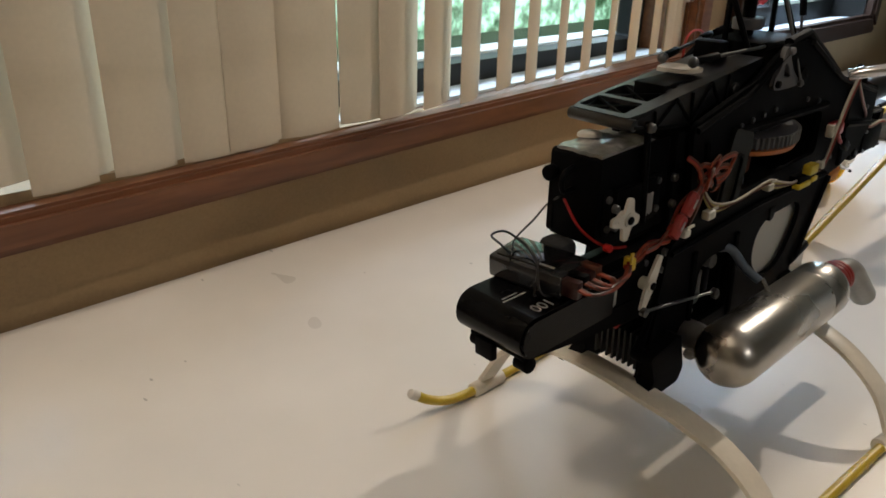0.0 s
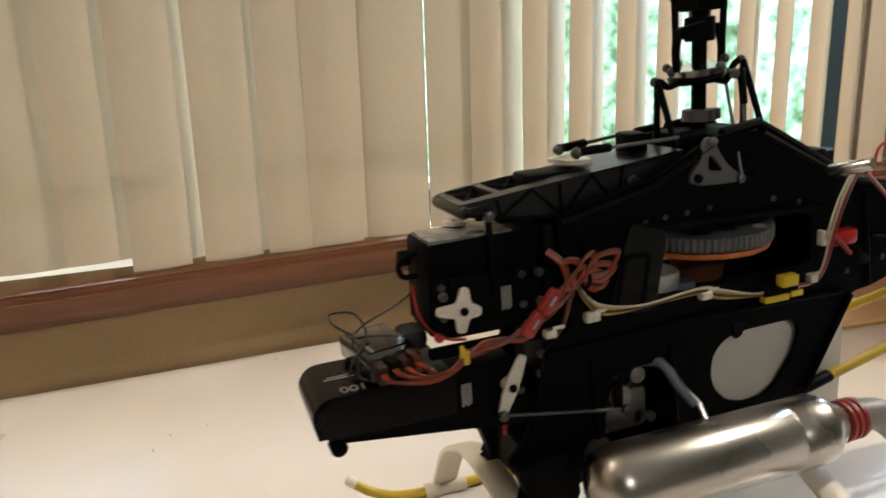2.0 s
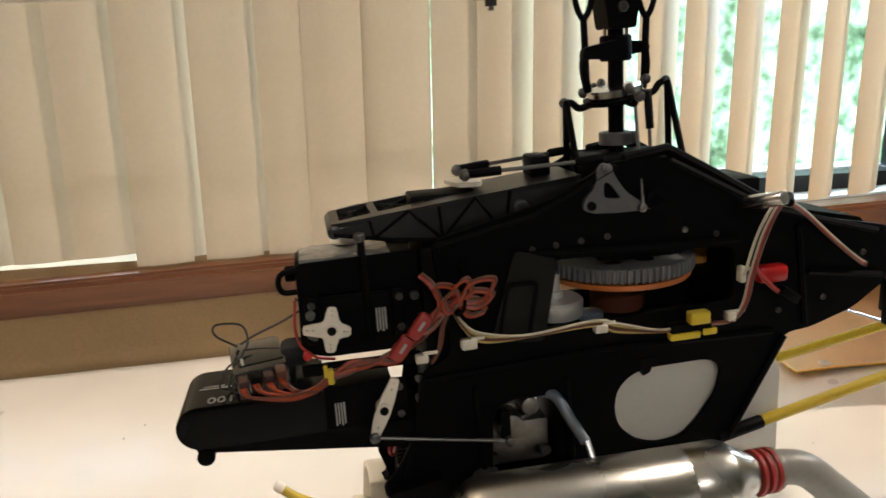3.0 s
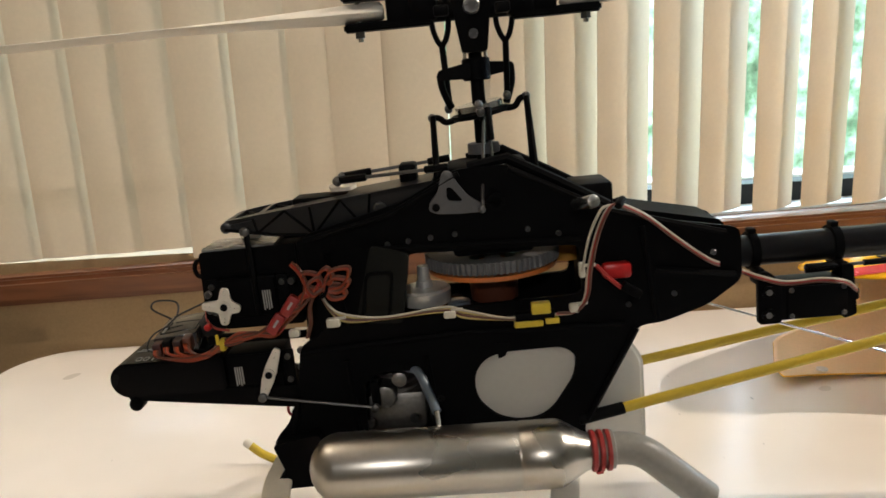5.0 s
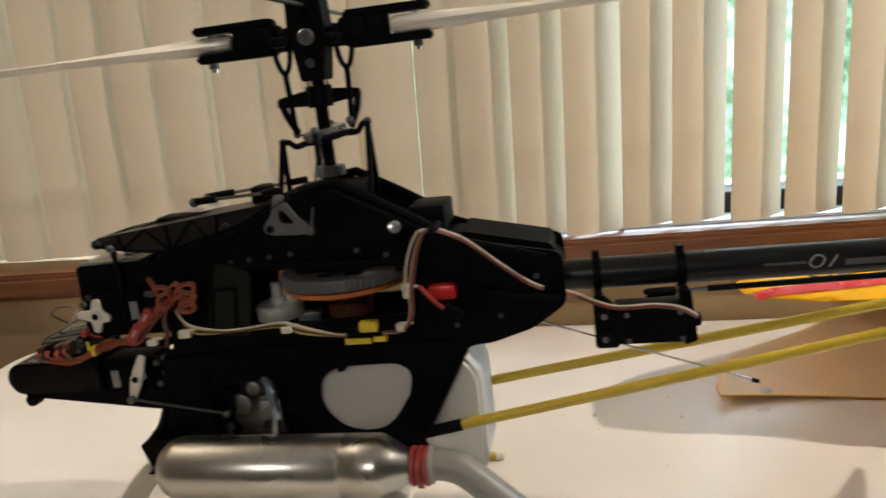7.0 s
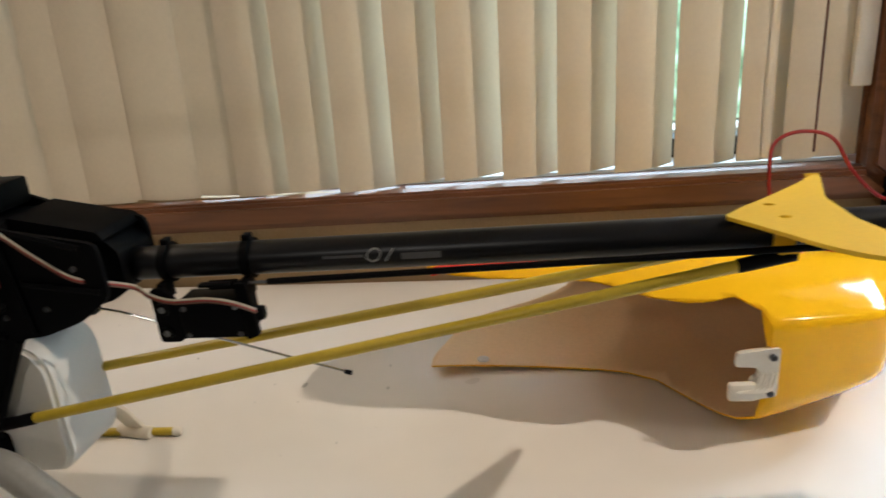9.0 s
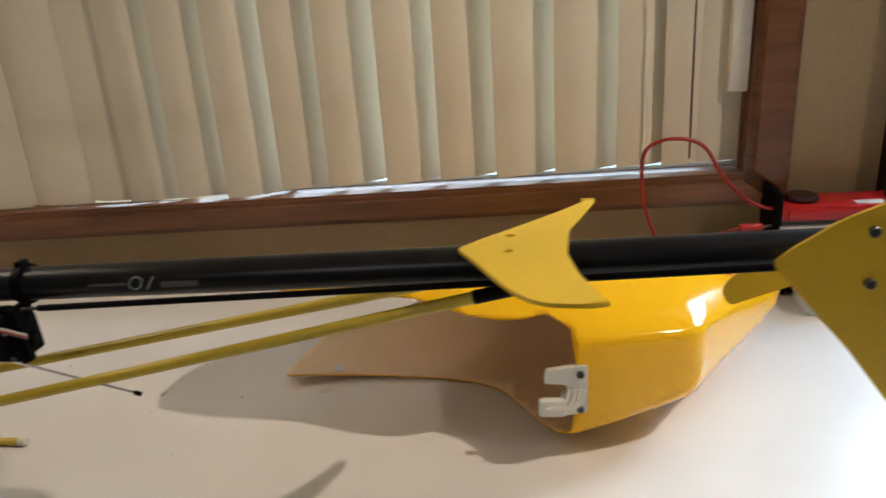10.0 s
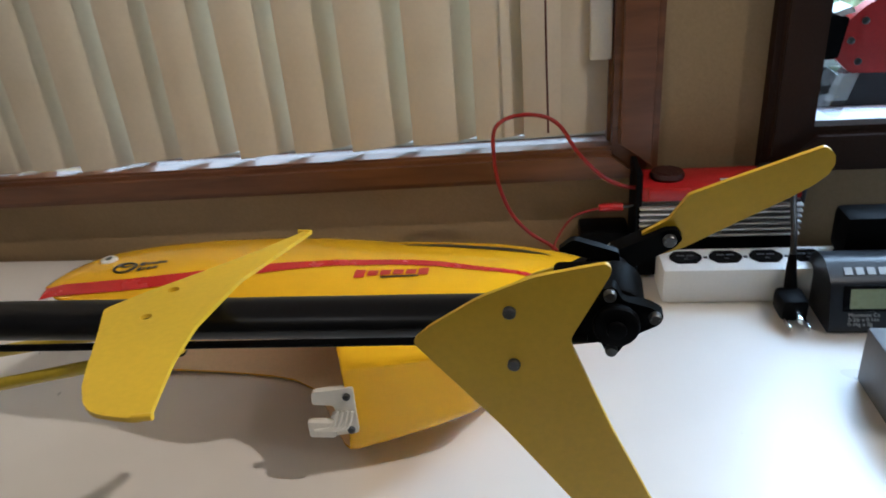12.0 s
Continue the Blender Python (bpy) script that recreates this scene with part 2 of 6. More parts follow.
def ring_frame(d):
    d = d.normalized()
    up = Vector((0, 0, 1)) if abs(d.z) < 0.9 else Vector((1, 0, 0))
    x = d.cross(up).normalized()
    return x, x.cross(d).normalized()


def tube(path, r, seg=10, bm=None, caps=True):
    """A round bar along a path; r may be one radius or one for each point."""
    bm = bm or bmesh.new()
    path = [Vector(p) for p in path]
    rings = []
    x = None
    for i, p in enumerate(path):
        d = (path[min(i + 1, len(path) - 1)] - path[max(i - 1, 0)])
        if x is None:
            x, y = ring_frame(d)
        else:
            x = (x - d.normalized() * x.dot(d.normalized())).normalized()
            y = x.cross(d.normalized())
        rad = r[i] if isinstance(r, (list, tuple)) else r
        rings.append([bm.verts.new(p + rad * (math.cos(a) * x + math.sin(a) * y)) for a in (2 * math.pi * k / seg for k in range(seg))])
    for a, b in zip(rings, rings[1:]):
        for k in range(seg):
            bm.faces.new((a[k], a[(k + 1) % seg], b[(k + 1) % seg], b[k]))
    if caps:
        bm.faces.new(rings[0]), bm.faces.new(rings[-1])
    return bm


def rod(a, b, r, seg=12, bm=None, bevel=0.0):
    """A straight bar, its ends rounded off by bevel."""
    a, b = Vector(a), Vector(b)
    if not bevel:
        return tube((a, b), r, seg, bm)
    d = (b - a).normalized() * bevel
    return tube((a, a + d * 0.3, a + d, b - d, b - d * 0.3, b), [r - bevel, r - bevel * 0.3, r, r, r - bevel * 0.3, r - bevel], seg, bm)


def spline(points, steps=8):
    """Points along a smooth curve through the given ones."""
    p = [Vector(q) for q in points]
    p = [2 * p[0] - p[1]] + p + [2 * p[-1] - p[-2]]
    out = []
    for i in range(1, len(p) - 2):
        for k in range(steps):
            t = k / steps
            out.append(0.5 * ((2 * p[i]) + (p[i + 1] - p[i - 1]) * t + (2 * p[i - 1] - 5 * p[i] + 4 * p[i + 1] - p[i + 2]) * t * t + (3 * p[i] - p[i - 1] - 3 * p[i + 1] + p[i + 2]) * t ** 3))
    return out + [p[-2]]


def round_corners(pts, r=0.003, n=3):
    """A closed outline with its corners rounded."""
    out = []
    k = len(pts)
    for i in range(k):
        a, b, c = (Vector(pts[j % k]) for j in (i - 1, i, i + 1))
        d0, d1 = min(r, (a - b).length * 0.45), min(r, (c - b).length * 0.45)
        p0, p1 = b + (a - b).normalized() * d0, b + (c - b).normalized() * d1
        for j in range(n + 1):
            t = j / n
            out.append((1 - t) ** 2 * p0 + 2 * t * (1 - t) * b + t * t * p1)
    return out


def plate(outer, holes, lo, hi, axes="xz", r=0.003, bm=None):
    """A flat sheet with openings, cut from an outline; lo and hi are its two faces along the third axis."""
    bm = bm or bmesh.new()
    flat = bmesh.new()

    def place(p, w):
        if axes == "xz":
            return (p[0], w, p[1])
        if axes == "xy":
            return (p[0], p[1], w)
        return (w, p[0], p[1])
    for loop in [outer] + list(holes):
        pts = round_corners(loop, r) if r else [Vector(p) for p in loop]
        vs = [flat.verts.new(place(p, lo)) for p in pts]
        for i in range(len(vs)):
            flat.edges.new((vs[i - 1], vs[i]))
    bmesh.ops.triangle_fill(flat, use_beauty=True, edges=flat.edges[:])
    res = bmesh.ops.extrude_face_region(flat, geom=flat.faces[:])
    vs = [g for g in res["geom"] if isinstance(g, bmesh.types.BMVert)]
    bmesh.ops.translate(flat, vec=place((0, 0), hi - lo), verts=vs)
    me = bpy.data.meshes.new("tmp")
    bmesh.ops.recalc_face_normals(flat, faces=flat.faces)
    flat.to_mesh(me)
    flat.free()
    bm.from_mesh(me)
    bpy.data.meshes.remove(me)
    return bm


def circle(c, r, n=16, squash=1.0):
    return [(c[0] + r * math.cos(2 * math.pi * k / n), c[1] + squash * r * math.sin(2 * math.pi * k / n)) for k in range(n)]


def lathe(profile, origin, axis, seg=24, bm=None):
    """A turned body; profile: distance along the axis and radius."""
    o, a = Vector(origin), Vector(axis).normalized()
    return tube([o + a * d for d, _ in profile], [max(r, 1e-5) for _, r in profile], seg, bm)


def screw(p, axis, r, parent, depth=0.003, material=None):
    """A socket screw head with its hexagon recess."""
    a = Vector(axis).normalized()
    p = Vector(p)
    bm = lathe(((0, r), (depth * 0.8, r), (depth, r * 0.85), (depth, r * 0.55), (depth * 0.1, r * 0.5)), p, a, 14)
    return part("screw", bm, material or SCREW, parent)


def writing(body, size, m, material, parent, name="lettering"):
    """Letters as a mesh of their own."""
    cu = bpy.data.curves.new("tmp", "FONT")
    cu.body, cu.size, cu.extrude = body, size, 0.0002
    ob = bpy.data.objects.new("tmp", cu)
    me = bpy.data.meshes.new_from_object(ob)
    bpy.data.objects.remove(ob)
    bpy.data.curves.remove(cu)
    me.name = name
    me.transform(m)
    me.materials.append(material)
    out = new(name, me)
    out.parent = parent
    return out

# ---- room ----
Y_WALL, Y_CASE = 0.908, 0.880     # face of the wall, face of the window casing
SLOPE = math.tan(radians(1.15))   # the long casing runs slightly out of level


def casing_z(x):
    return 0.0855 + SLOPE * (x - 0.35)


W1 = (-1.15, 1.178, 0.125, 1.32)
W2 = (1.395, 2.27, 0.138, 1.32)


def walls():
    outer = [(-1.9, -0.76), (3.2, -0.76), (3.2, CEIL), (-1.9, CEIL)]
    holes = [[(a, c), (b, c), (b, d), (a, d)] for a, b, c, d in (W1, W2)]
    thing("wall_north", plate(outer, holes, Y_WALL, Y_WALL + 0.16, r=0), WALLPAPER, "tan papered wall with two wood-cased windows", "wall", kind="structure", smooth=0)
    thing("wall_west", box2((-1.98, -3.2, -0.76), (-1.9, 1.055, CEIL)), ROOM, "plain beige side wall of the room", "wall", kind="structure", smooth=0)
    thing("wall_east", box2((3.2, -3.2, -0.76), (3.28, 1.055, CEIL)), ROOM, "plain beige side wall of the room", "wall", kind="structure", smooth=0)
    thing("wall_south", box2((-1.9, -3.28, -0.76), (3.2, -3.2, CEIL)), ROOM, "plain beige back wall of the room", "wall", kind="structure", smooth=0)
    thing("floor", box2((-1.98, -3.28, -0.84), (3.28, 1.055, -0.76)), CARPET, "brown carpeted floor", "floor", kind="structure", smooth=0)
    thing("ceiling", box2((-1.98, -3.28, CEIL), (3.28, 1.055, CEIL + 0.08)), CEILING, "plain white ceiling", "ceiling", kind="structure", smooth=0)
    thing("backdrop", box2((-16, 9.0, -5), (36, 9.02, 9)), GARDEN, "glowing sheet painted as sunlit green trees and lawn outside the windows", "garden", kind="structure", smooth=0)
    thing("ground", box2((-16, 1.3, -1.3), (36, 9.0, -1.25)), mat("lawn", (0.06, 0.11, 0.03), 0.9, vary=0.3, scale=3), "green lawn outside the house", "lawn", kind="structure", smooth=0)


walls()


def casing(parent, x0, x1, z0, z1, w, slope, wood, drop):
    """Four mitred boards round an opening, rounded at both edges."""
    def board(a, b, c, d):
        bm = bmesh.new()
        lo = [bm.verts.new((p[0], Y_WALL + 0.001, p[1])) for p in (a, b, c, d)]
        hi = [bm.verts.new((p[0], Y_CASE, p[1])) for p in (a, b, c, d)]
        bm.faces.new(hi), bm.faces.new(lo)
        for i in range(4):
            bm.faces.new((lo[i - 1], lo[i], hi[i], hi[i - 1]))
        bmesh.ops.recalc_face_normals(bm, faces=bm.faces)
        bmesh.ops.bevel(bm, geom=[e for e in bm.edges if all(abs(v.co.y - Y_CASE) < 1e-6 for v in e.verts)], offset=0.009, segments=5, affect="EDGES")
        return bm
    zb0, zb1 = z0 + slope * (x0 - 0.35), z0 + slope * (x1 - 0.35)
    part("casing_board", board((x0 - w, zb0 - w), (x1 + w, zb1 - w), (x1, zb1 - drop), (x0, zb0 - drop)), wood, parent)
    part("casing_board", board((x1 + w, zb1 - w), (x1 + w, z1 + w), (x1, z1), (x1, zb1 - drop)), wood, parent)
    part("casing_board", board((x1 + w, z1 + w), (x0 - w, z1 + w), (x0, z1), (x1, z1)), wood, parent)
    part("casing_board", board((x0 - w, z1 + w), (x0 - w, zb0 - w), (x0, zb0 - drop), (x0, z1)), wood, parent)


def window(name, x0, x1, z0, z1, slope, mullions, label, lining):
    ob = tagged(empty(name, pose((x0 + x1) / 2, Y_WALL, z0)), label, "window", kind="structure")
    inv = ob.matrix_world.inverted()
    made = len(bpy.data.objects)
    casing(ob, x0, x1, z0, z1, 0.052, slope, WOOD if slope else BACKLIT_WOOD, 0.013 if slope else 0.0)
    # jamb lining (wood; sash black for window_2's shaded jamb) and white sill inside the opening
    zb = z0 + slope * (x1 - 0.35) if slope else z0
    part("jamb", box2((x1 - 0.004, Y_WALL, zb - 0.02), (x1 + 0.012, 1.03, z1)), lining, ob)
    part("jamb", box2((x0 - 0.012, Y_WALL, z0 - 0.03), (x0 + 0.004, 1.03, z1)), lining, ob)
    part("head", box2((x0, Y_WALL, z1 - 0.004), (x1, 1.03, z1 + 0.02)), WOOD, ob)
    bm = bmesh.new()
    for y, dz in ((0.9305, -0.0085) if slope else (Y_WALL - 0.006, -0.006), (1.03, -0.016)):
        for x in (x0, x1):
            for d in (0, -0.03):
                bm.verts.new((x, y, z0 + slope * (x - 0.35) + dz + d))
    v = bm.verts[:]
    bm.verts.ensure_lookup_table()
    for f4 in ((0, 2, 6, 4), (1, 5, 7, 3), (0, 1, 3, 2), (4, 6, 7, 5), (0, 4, 5, 1), (2, 3, 7, 6)):
        bm.faces.new([v[i] for i in f4])
    if slope:
        st = bmesh.new()
        for y, dz in ((Y_CASE + 0.006, -0.0165), (0.930, -0.0125)):
            for x in (x0, x1):
                for d in (0, -0.012):
                    st.verts.new((x, y, z0 + slope * (x - 0.35) + dz + d))
        v2 = st.verts[:]
        for f4 in ((0, 2, 6, 4), (1, 5, 7, 3), (0, 1, 3, 2), (4, 6, 7, 5), (0, 4, 5, 1), (2, 3, 7, 6)):
            st.faces.new([v2[i] for i in f4])
        part("window_stool", st, WOOD, ob, "stained wooden stool board", smooth=0)
    part("window_sill", bm, SILL, ob, "white painted sill in daylight", smooth=0)
    # black sash with panes
    zs, rail = z0 - 0.02, 0.045 if slope else 0.056
    part("window_frame", plate([(x0 - 0.01, zs), (x1 + 0.01, zs), (x1 + 0.01, z1 + 0.01), (x0 - 0.01, z1 + 0.01)],
                               [[(a + 0.024, zs + rail), (b - 0.024, zs + rail), (b - 0.024, z1 - 0.03), (a + 0.024, z1 - 0.03)] for a, b in zip(mullions, mullions[1:])], 1.0, 1.045, r=0.006), SASH, ob, "black sash")
    part("outer_ledge", box2((x0, 1.046, zs + 0.02), (x1, 1.10, zs + 0.049), 0.002), WHITE_BOX, ob, "white ledge outside the panes")
    for a, b in zip(mullions, mullions[1:]):
        g = part("pane", box2((a + 0.02, 1.02, zs + 0.05), (b - 0.02, 1.024, z1 - 0.025)), GLASS, ob, "clear pane", smooth=0)
        g.visible_shadow = False
    for c in ob.children:
        c.matrix_parent_inverse = inv
    return ob


window("window_1", W1[0], W1[1], casing_z(0.35) + 0.05, W1[3], SLOPE, (-1.15, -0.5, 0.2, 1.178), "wide window with stained wood casing and black sash behind cream vertical blinds", WOOD)
# SASH colours this jamb black in place of the shade on it
window("window_2", W2[0], W2[1], 0.153, W2[3], 0.0, (1.397, 1.82, 2.27), "window with wood casing darkened for backlight, black sash and bright white sill", SASH)


# ---- vertical blinds ----
def slat_mesh():
    """A vinyl slat: a shallow curved strip, hung from its top."""
    bm = bmesh.new()
    n, h = 6, 1.13
    rows = []
    for z in (0.0, 0.012, h * 0.5, h):
        row = []
        for k in range(n + 1):
            t = k / n * 2 - 1
            row.append(bm.verts.new((0.0445 * t, 0.008 * t * t - 0.004, z)))
        rows.append(row)
    for a, b in zip(rows, rows[1:]):
        for k in range(n):
            bm.faces.new((a[k], a[k + 1], b[k + 1], b[k]))
    res = bmesh.ops.extrude_face_region(bm, geom=bm.faces[:])
    bmesh.ops.translate(bm, vec=(0, 0.0008, 0), verts=[g for g in res["geom"] if isinstance(g, bmesh.types.BMVert)])
    return mesh("slat", bm, SLAT, 60)


SLAT_MESH = slat_mesh()
blind = tagged(empty("vertical_blind", pose(0.1, 0.885, 1.35)), "cream vinyl vertical blind, nearly closed, in the window", "blind")
b_inv = blind.matrix_world.inverted()


def slat(x, turn, lean=0.0, drop=0.0):
    ob = new("slat", SLAT_MESH)
    ob.parent, ob.matrix_parent_inverse = blind, b_inv
    z = casing_z(x) + 0.0465 - 0.0055 * (0.0 < x < 0.64) + drop + 0.003 * min(1, max(0, (x - 0.85) / 0.2)) + 0.0095 * (x < 0.0)
    ob.matrix_basis = pose(x, 0.907, z, 0, lean, turn)
    return ob


rng = random.Random(4)
PITCH = 0.0744
SLATS = ((1.094, 6), (1.081, 20), (1.026, 22), (0.951, 22), (0.879, 26), (0.808, 22), (0.740, 26), (0.665, 25), (0.602, 22), (0.528, 22), (0.461, 18), (0.389, 14), (0.333, 2.5), (0.2428, -2.5), (0.180, 9), (0.128, 8), (0.056, 9), (-0.020, 11), (-0.083, 13), (-0.146, 12))
SLATS += tuple((-0.218 - PITCH * k, 11 + k % 3) for k in range(12))
for x, turn in SLATS:
    turn += rng.uniform(-1, 1) + (3.5 if 0.45 < x < 0.9 else 0.5)
    slat(x + 0.0445 * math.cos(radians(turn)), turn, rng.uniform(-0.4, 0.2), rng.uniform(-0.002, 0.002))
track = part("head_rail", box2((-1.14, 0.895, 1.27), (1.17, 0.935, 1.31), 0.004), WHITE_NYLON, blind, "white head rail")
track.matrix_parent_inverse = b_inv
wand = part("wand", box2((1.1525, 0.896, 0.2355), (1.1765, 0.908, 1.29), 0.003), WHITE_NYLON, blind, "flat cream plastic control wand")
wand.matrix_parent_inverse = b_inv
cord = part("cord", tube(spline(((1.106, 0.868, 0.165), (1.104, 0.868, 0.4), (1.1, 0.868, 1.33))), 0.0013, 6), W_BROWN, blind, "thin dark pull cord")
cord.matrix_parent_inverse = b_inv


# ---- table ----
def table():
    t = tagged(empty("table", pose(0.75, 0.5, -0.76)), "white laminate work table with rounded corners against the wall", "table")
    inv = t.matrix_world.inverted()
    x0, x1, y0, y1, r = -0.262, 2.35, 0.08, 0.903, 0.085
    pts = []
    for cx, cy, a0 in ((x1 - r, y1 - r, 0), (x0 + r, y1 - r, 90), (x0 + r, y0 + r, 180), (x1 - r, y0 + r, 270)):
        pts += [(cx + r * math.cos(radians(a0 + k * 9)), cy + r * math.sin(radians(a0 + k * 9))) for k in range(11)]
    bm = plate(pts, [], -0.028, 0.0, "xy", r=0)
    bmesh.ops.bevel(bm, geom=[e for e in bm.edges if len(e.link_faces) == 2 and e.calc_face_angle(0) > 1.2], offset=0.003, segments=2, affect="EDGES")
    part("tabletop", bm, TABLE, t, "white laminate top").matrix_parent_inverse = inv
    for x in (x0 + 0.12, x1 - 0.12):
        for y in (y0 + 0.1, y1 - 0.1):
            part("leg", rod((x, y, -0.76), (x, y, -0.028), 0.02, 16), DARK_STEEL, t).matrix_parent_inverse = inv


table()

# ---- model helicopter ----
# local frame: x to the tail, y to its right side, z up; the nose hangs slightly down
HELI = Matrix.Translation((0.326, 0.432, 0.206)) @ pose(0, 0, 0, 0, 0, -4.1) @ pose(0, 0, 0, 0, -2.7, 0) @ Matrix.Translation((0, 0, -0.206))
heli = tagged(empty("model_helicopter", HELI), "black model helicopter with yellow fins, body shell off, on white skids", "model helicopter")
TO_HELI = HELI.inverted()


def flat_on_table(points):
    """Places given in the room, for parts that stand on the table."""
    return [TO_HELI @ Vector(p) for p in points]


VL, VR = -0.0415, 0.021      # outer faces of the two side frames
MAST = 0.006


def side_frames():
    outer = [(-0.120, 0.249), (-0.050, 0.266), (-0.014, 0.284), (0.020, 0.284), (0.083, 0.250), (0.108, 0.241), (0.168, 0.229), (0.169, 0.194), (0.146, 0.178), (0.116, 0.1685), (0.1000, 0.1675),
             (0.092, 0.155), (0.0605, 0.100), (0.060, 0.086), (0.048, 0.078), (-0.020, 0.080), (-0.095, 0.086), (-0.132, 0.069), (-0.157, 0.070), (-0.158, 0.076), (-0.149, 0.082), (-0.148, 0.096), (-0.1565, 0.099), (-0.157, 0.106), (-0.148, 0.114),
             (-0.137, 0.136), (-0.131, 0.172), (-0.112, 0.182)]
    gear = [(-0.051, 0.231), (0.063, 0.227), (0.063, 0.193), (-0.062, 0.190)]
    tank_hole = [(-0.0140, 0.132), (-0.0125, 0.144), (-0.0045, 0.1530), (0.008, 0.1565), (0.048, 0.1570), (0.0572, 0.1500), (0.0545, 0.1340), (0.040, 0.1130), (0.0300, 0.1058), (0.0140, 0.1045), (-0.0002, 0.1093), (-0.0114, 0.121)]
    engine = [(-0.0895, 0.1430), (-0.0780, 0.1490), (-0.050, 0.1480), (-0.0430, 0.1380), (-0.0440, 0.098), (-0.092, 0.098)]
    for lo, hi in ((VL, VL + 0.0035), (VR - 0.0035, VR)):
        part("side_frame", plate(outer, [gear, tank_hole, engine], lo, hi, r=0.006), BLACK_SATIN, heli, "black moulded side frame")
    # ribs and flanges proud of the frame
    for p in (((-0.118, 0.246), (-0.060, 0.258), (-0.012, 0.281)), ((0.020, 0.282), (0.083, 0.248), (0.158, 0.227)), ((0.098, 0.166), (0.062, 0.102)), ((0.104, 0.236), (0.112, 0.172)), ((0.112, 0.206), (0.164, 0.198)), ((-0.13, 0.168), (-0.02, 0.173), (0.09, 0.170)),
              ((-0.068, 0.236), (0.066, 0.231)), ((-0.104, 0.236), (-0.096, 0.186)), ((-0.136, 0.135), (-0.152, 0.078)), ((-0.10, 0.16), (-0.096, 0.092)), ((-0.045, 0.158), (-0.04, 0.09))):
        part("rib", tube([(u, VL - 0.001, z) for u, z in p], 0.0022, 6), BLACK_SATIN, heli)
    # raised dark panel beside the gear
    part("access_panel", plate([(-0.0740, 0.2400), (-0.0490, 0.2320), (-0.0580, 0.184), (-0.0900, 0.187)], [], VL - 0.0035, VL - 0.0005, r=0.004), GREEN_BLACK, heli, "dark olive panel")
    part("panel_boss", plate([(-0.0795, 0.2215), (-0.0605, 0.2210), (-0.0665, 0.187), (-0.0860, 0.189)], [[(-0.0780, 0.2195), (-0.0625, 0.2190), (-0.0680, 0.189), (-0.0840, 0.191)]], VL - 0.005, VL - 0.003, r=0.004), BLACK, heli)
    for u, z in ((-0.063, 0.2385), (-0.049, 0.2395), (-0.034, 0.2405), (-0.018, 0.2415), (0.030, 0.2405), (0.050, 0.236), (0.0935, 0.183), (0.086, 0.170), (0.124, 0.188), (0.150, 0.214)):
        screw((u, VL, z), (0, -1, 0), 0.0019, heli, 0.0016, DARK_STEEL)
    for v in (VL - 0.004, VR - 0.004):
        part("frame_boss", rod((-0.1525, v, 0.103), (-0.1525, v + 0.008, 0.103), 0.0048, 14, bevel=0.001), BLACK_SATIN, heli)
    part("frame_boss", lathe(((0, 0.0062), (0.003, 0.0062), (0.003, 0.0035), (0.001, 0.0033)), (0.0105, VL - 0.0005, 0.2605), (0, -1, 0), 18), BLACK, heli)
    # inner body between the frames
    part("fan_shroud", box2((-0.047, VL + 0.006, 0.084), (-0.017, VR - 0.006, 0.185), 0.004), BLACK, heli, "black cooling shroud")
    part("gear_deck", box2((-0.070, VL + 0.006, 0.168), (0.085, VR - 0.006, 0.176), 0.002), BLACK, heli)
    part("bearing_block", box2((-0.020, VL + 0.005, 0.224), (0.034, VR - 0.005, 0.284), 0.003), BLACK_SATIN, heli)
    part("rear_block", box2((0.066, VL + 0.006, 0.174), (0.100, VR - 0.006, 0.243), 0.003), BLACK_SATIN, heli)
    part("front_block", box2((-0.126, VL + 0.006, 0.090), (-0.098, VR - 0.006, 0.245), 0.003), BLACK, heli)
    for v in (VL + 0.004, VR - 0.004):
        pts = ((-0.006, 0.284), (0.020, 0.288), (0.052, 0.270), (0.084, 0.251))
        part("top_rail", tube([(u, v, z) for u, z in pts], 0.0035, 8), BLACK_SATIN, heli)
    part("gyro_box", box2((0.064, -0.024, 0.246), (0.090, 0.016, 0.264), 0.002), BLACK, heli, "small black gyro box")
    part("silver_peg", rod((0.060, -0.055, 0.2555), (0.068, -0.079, 0.262), 0.0042, 12, bevel=0.001), STEEL, heli, "bright metal standoff")


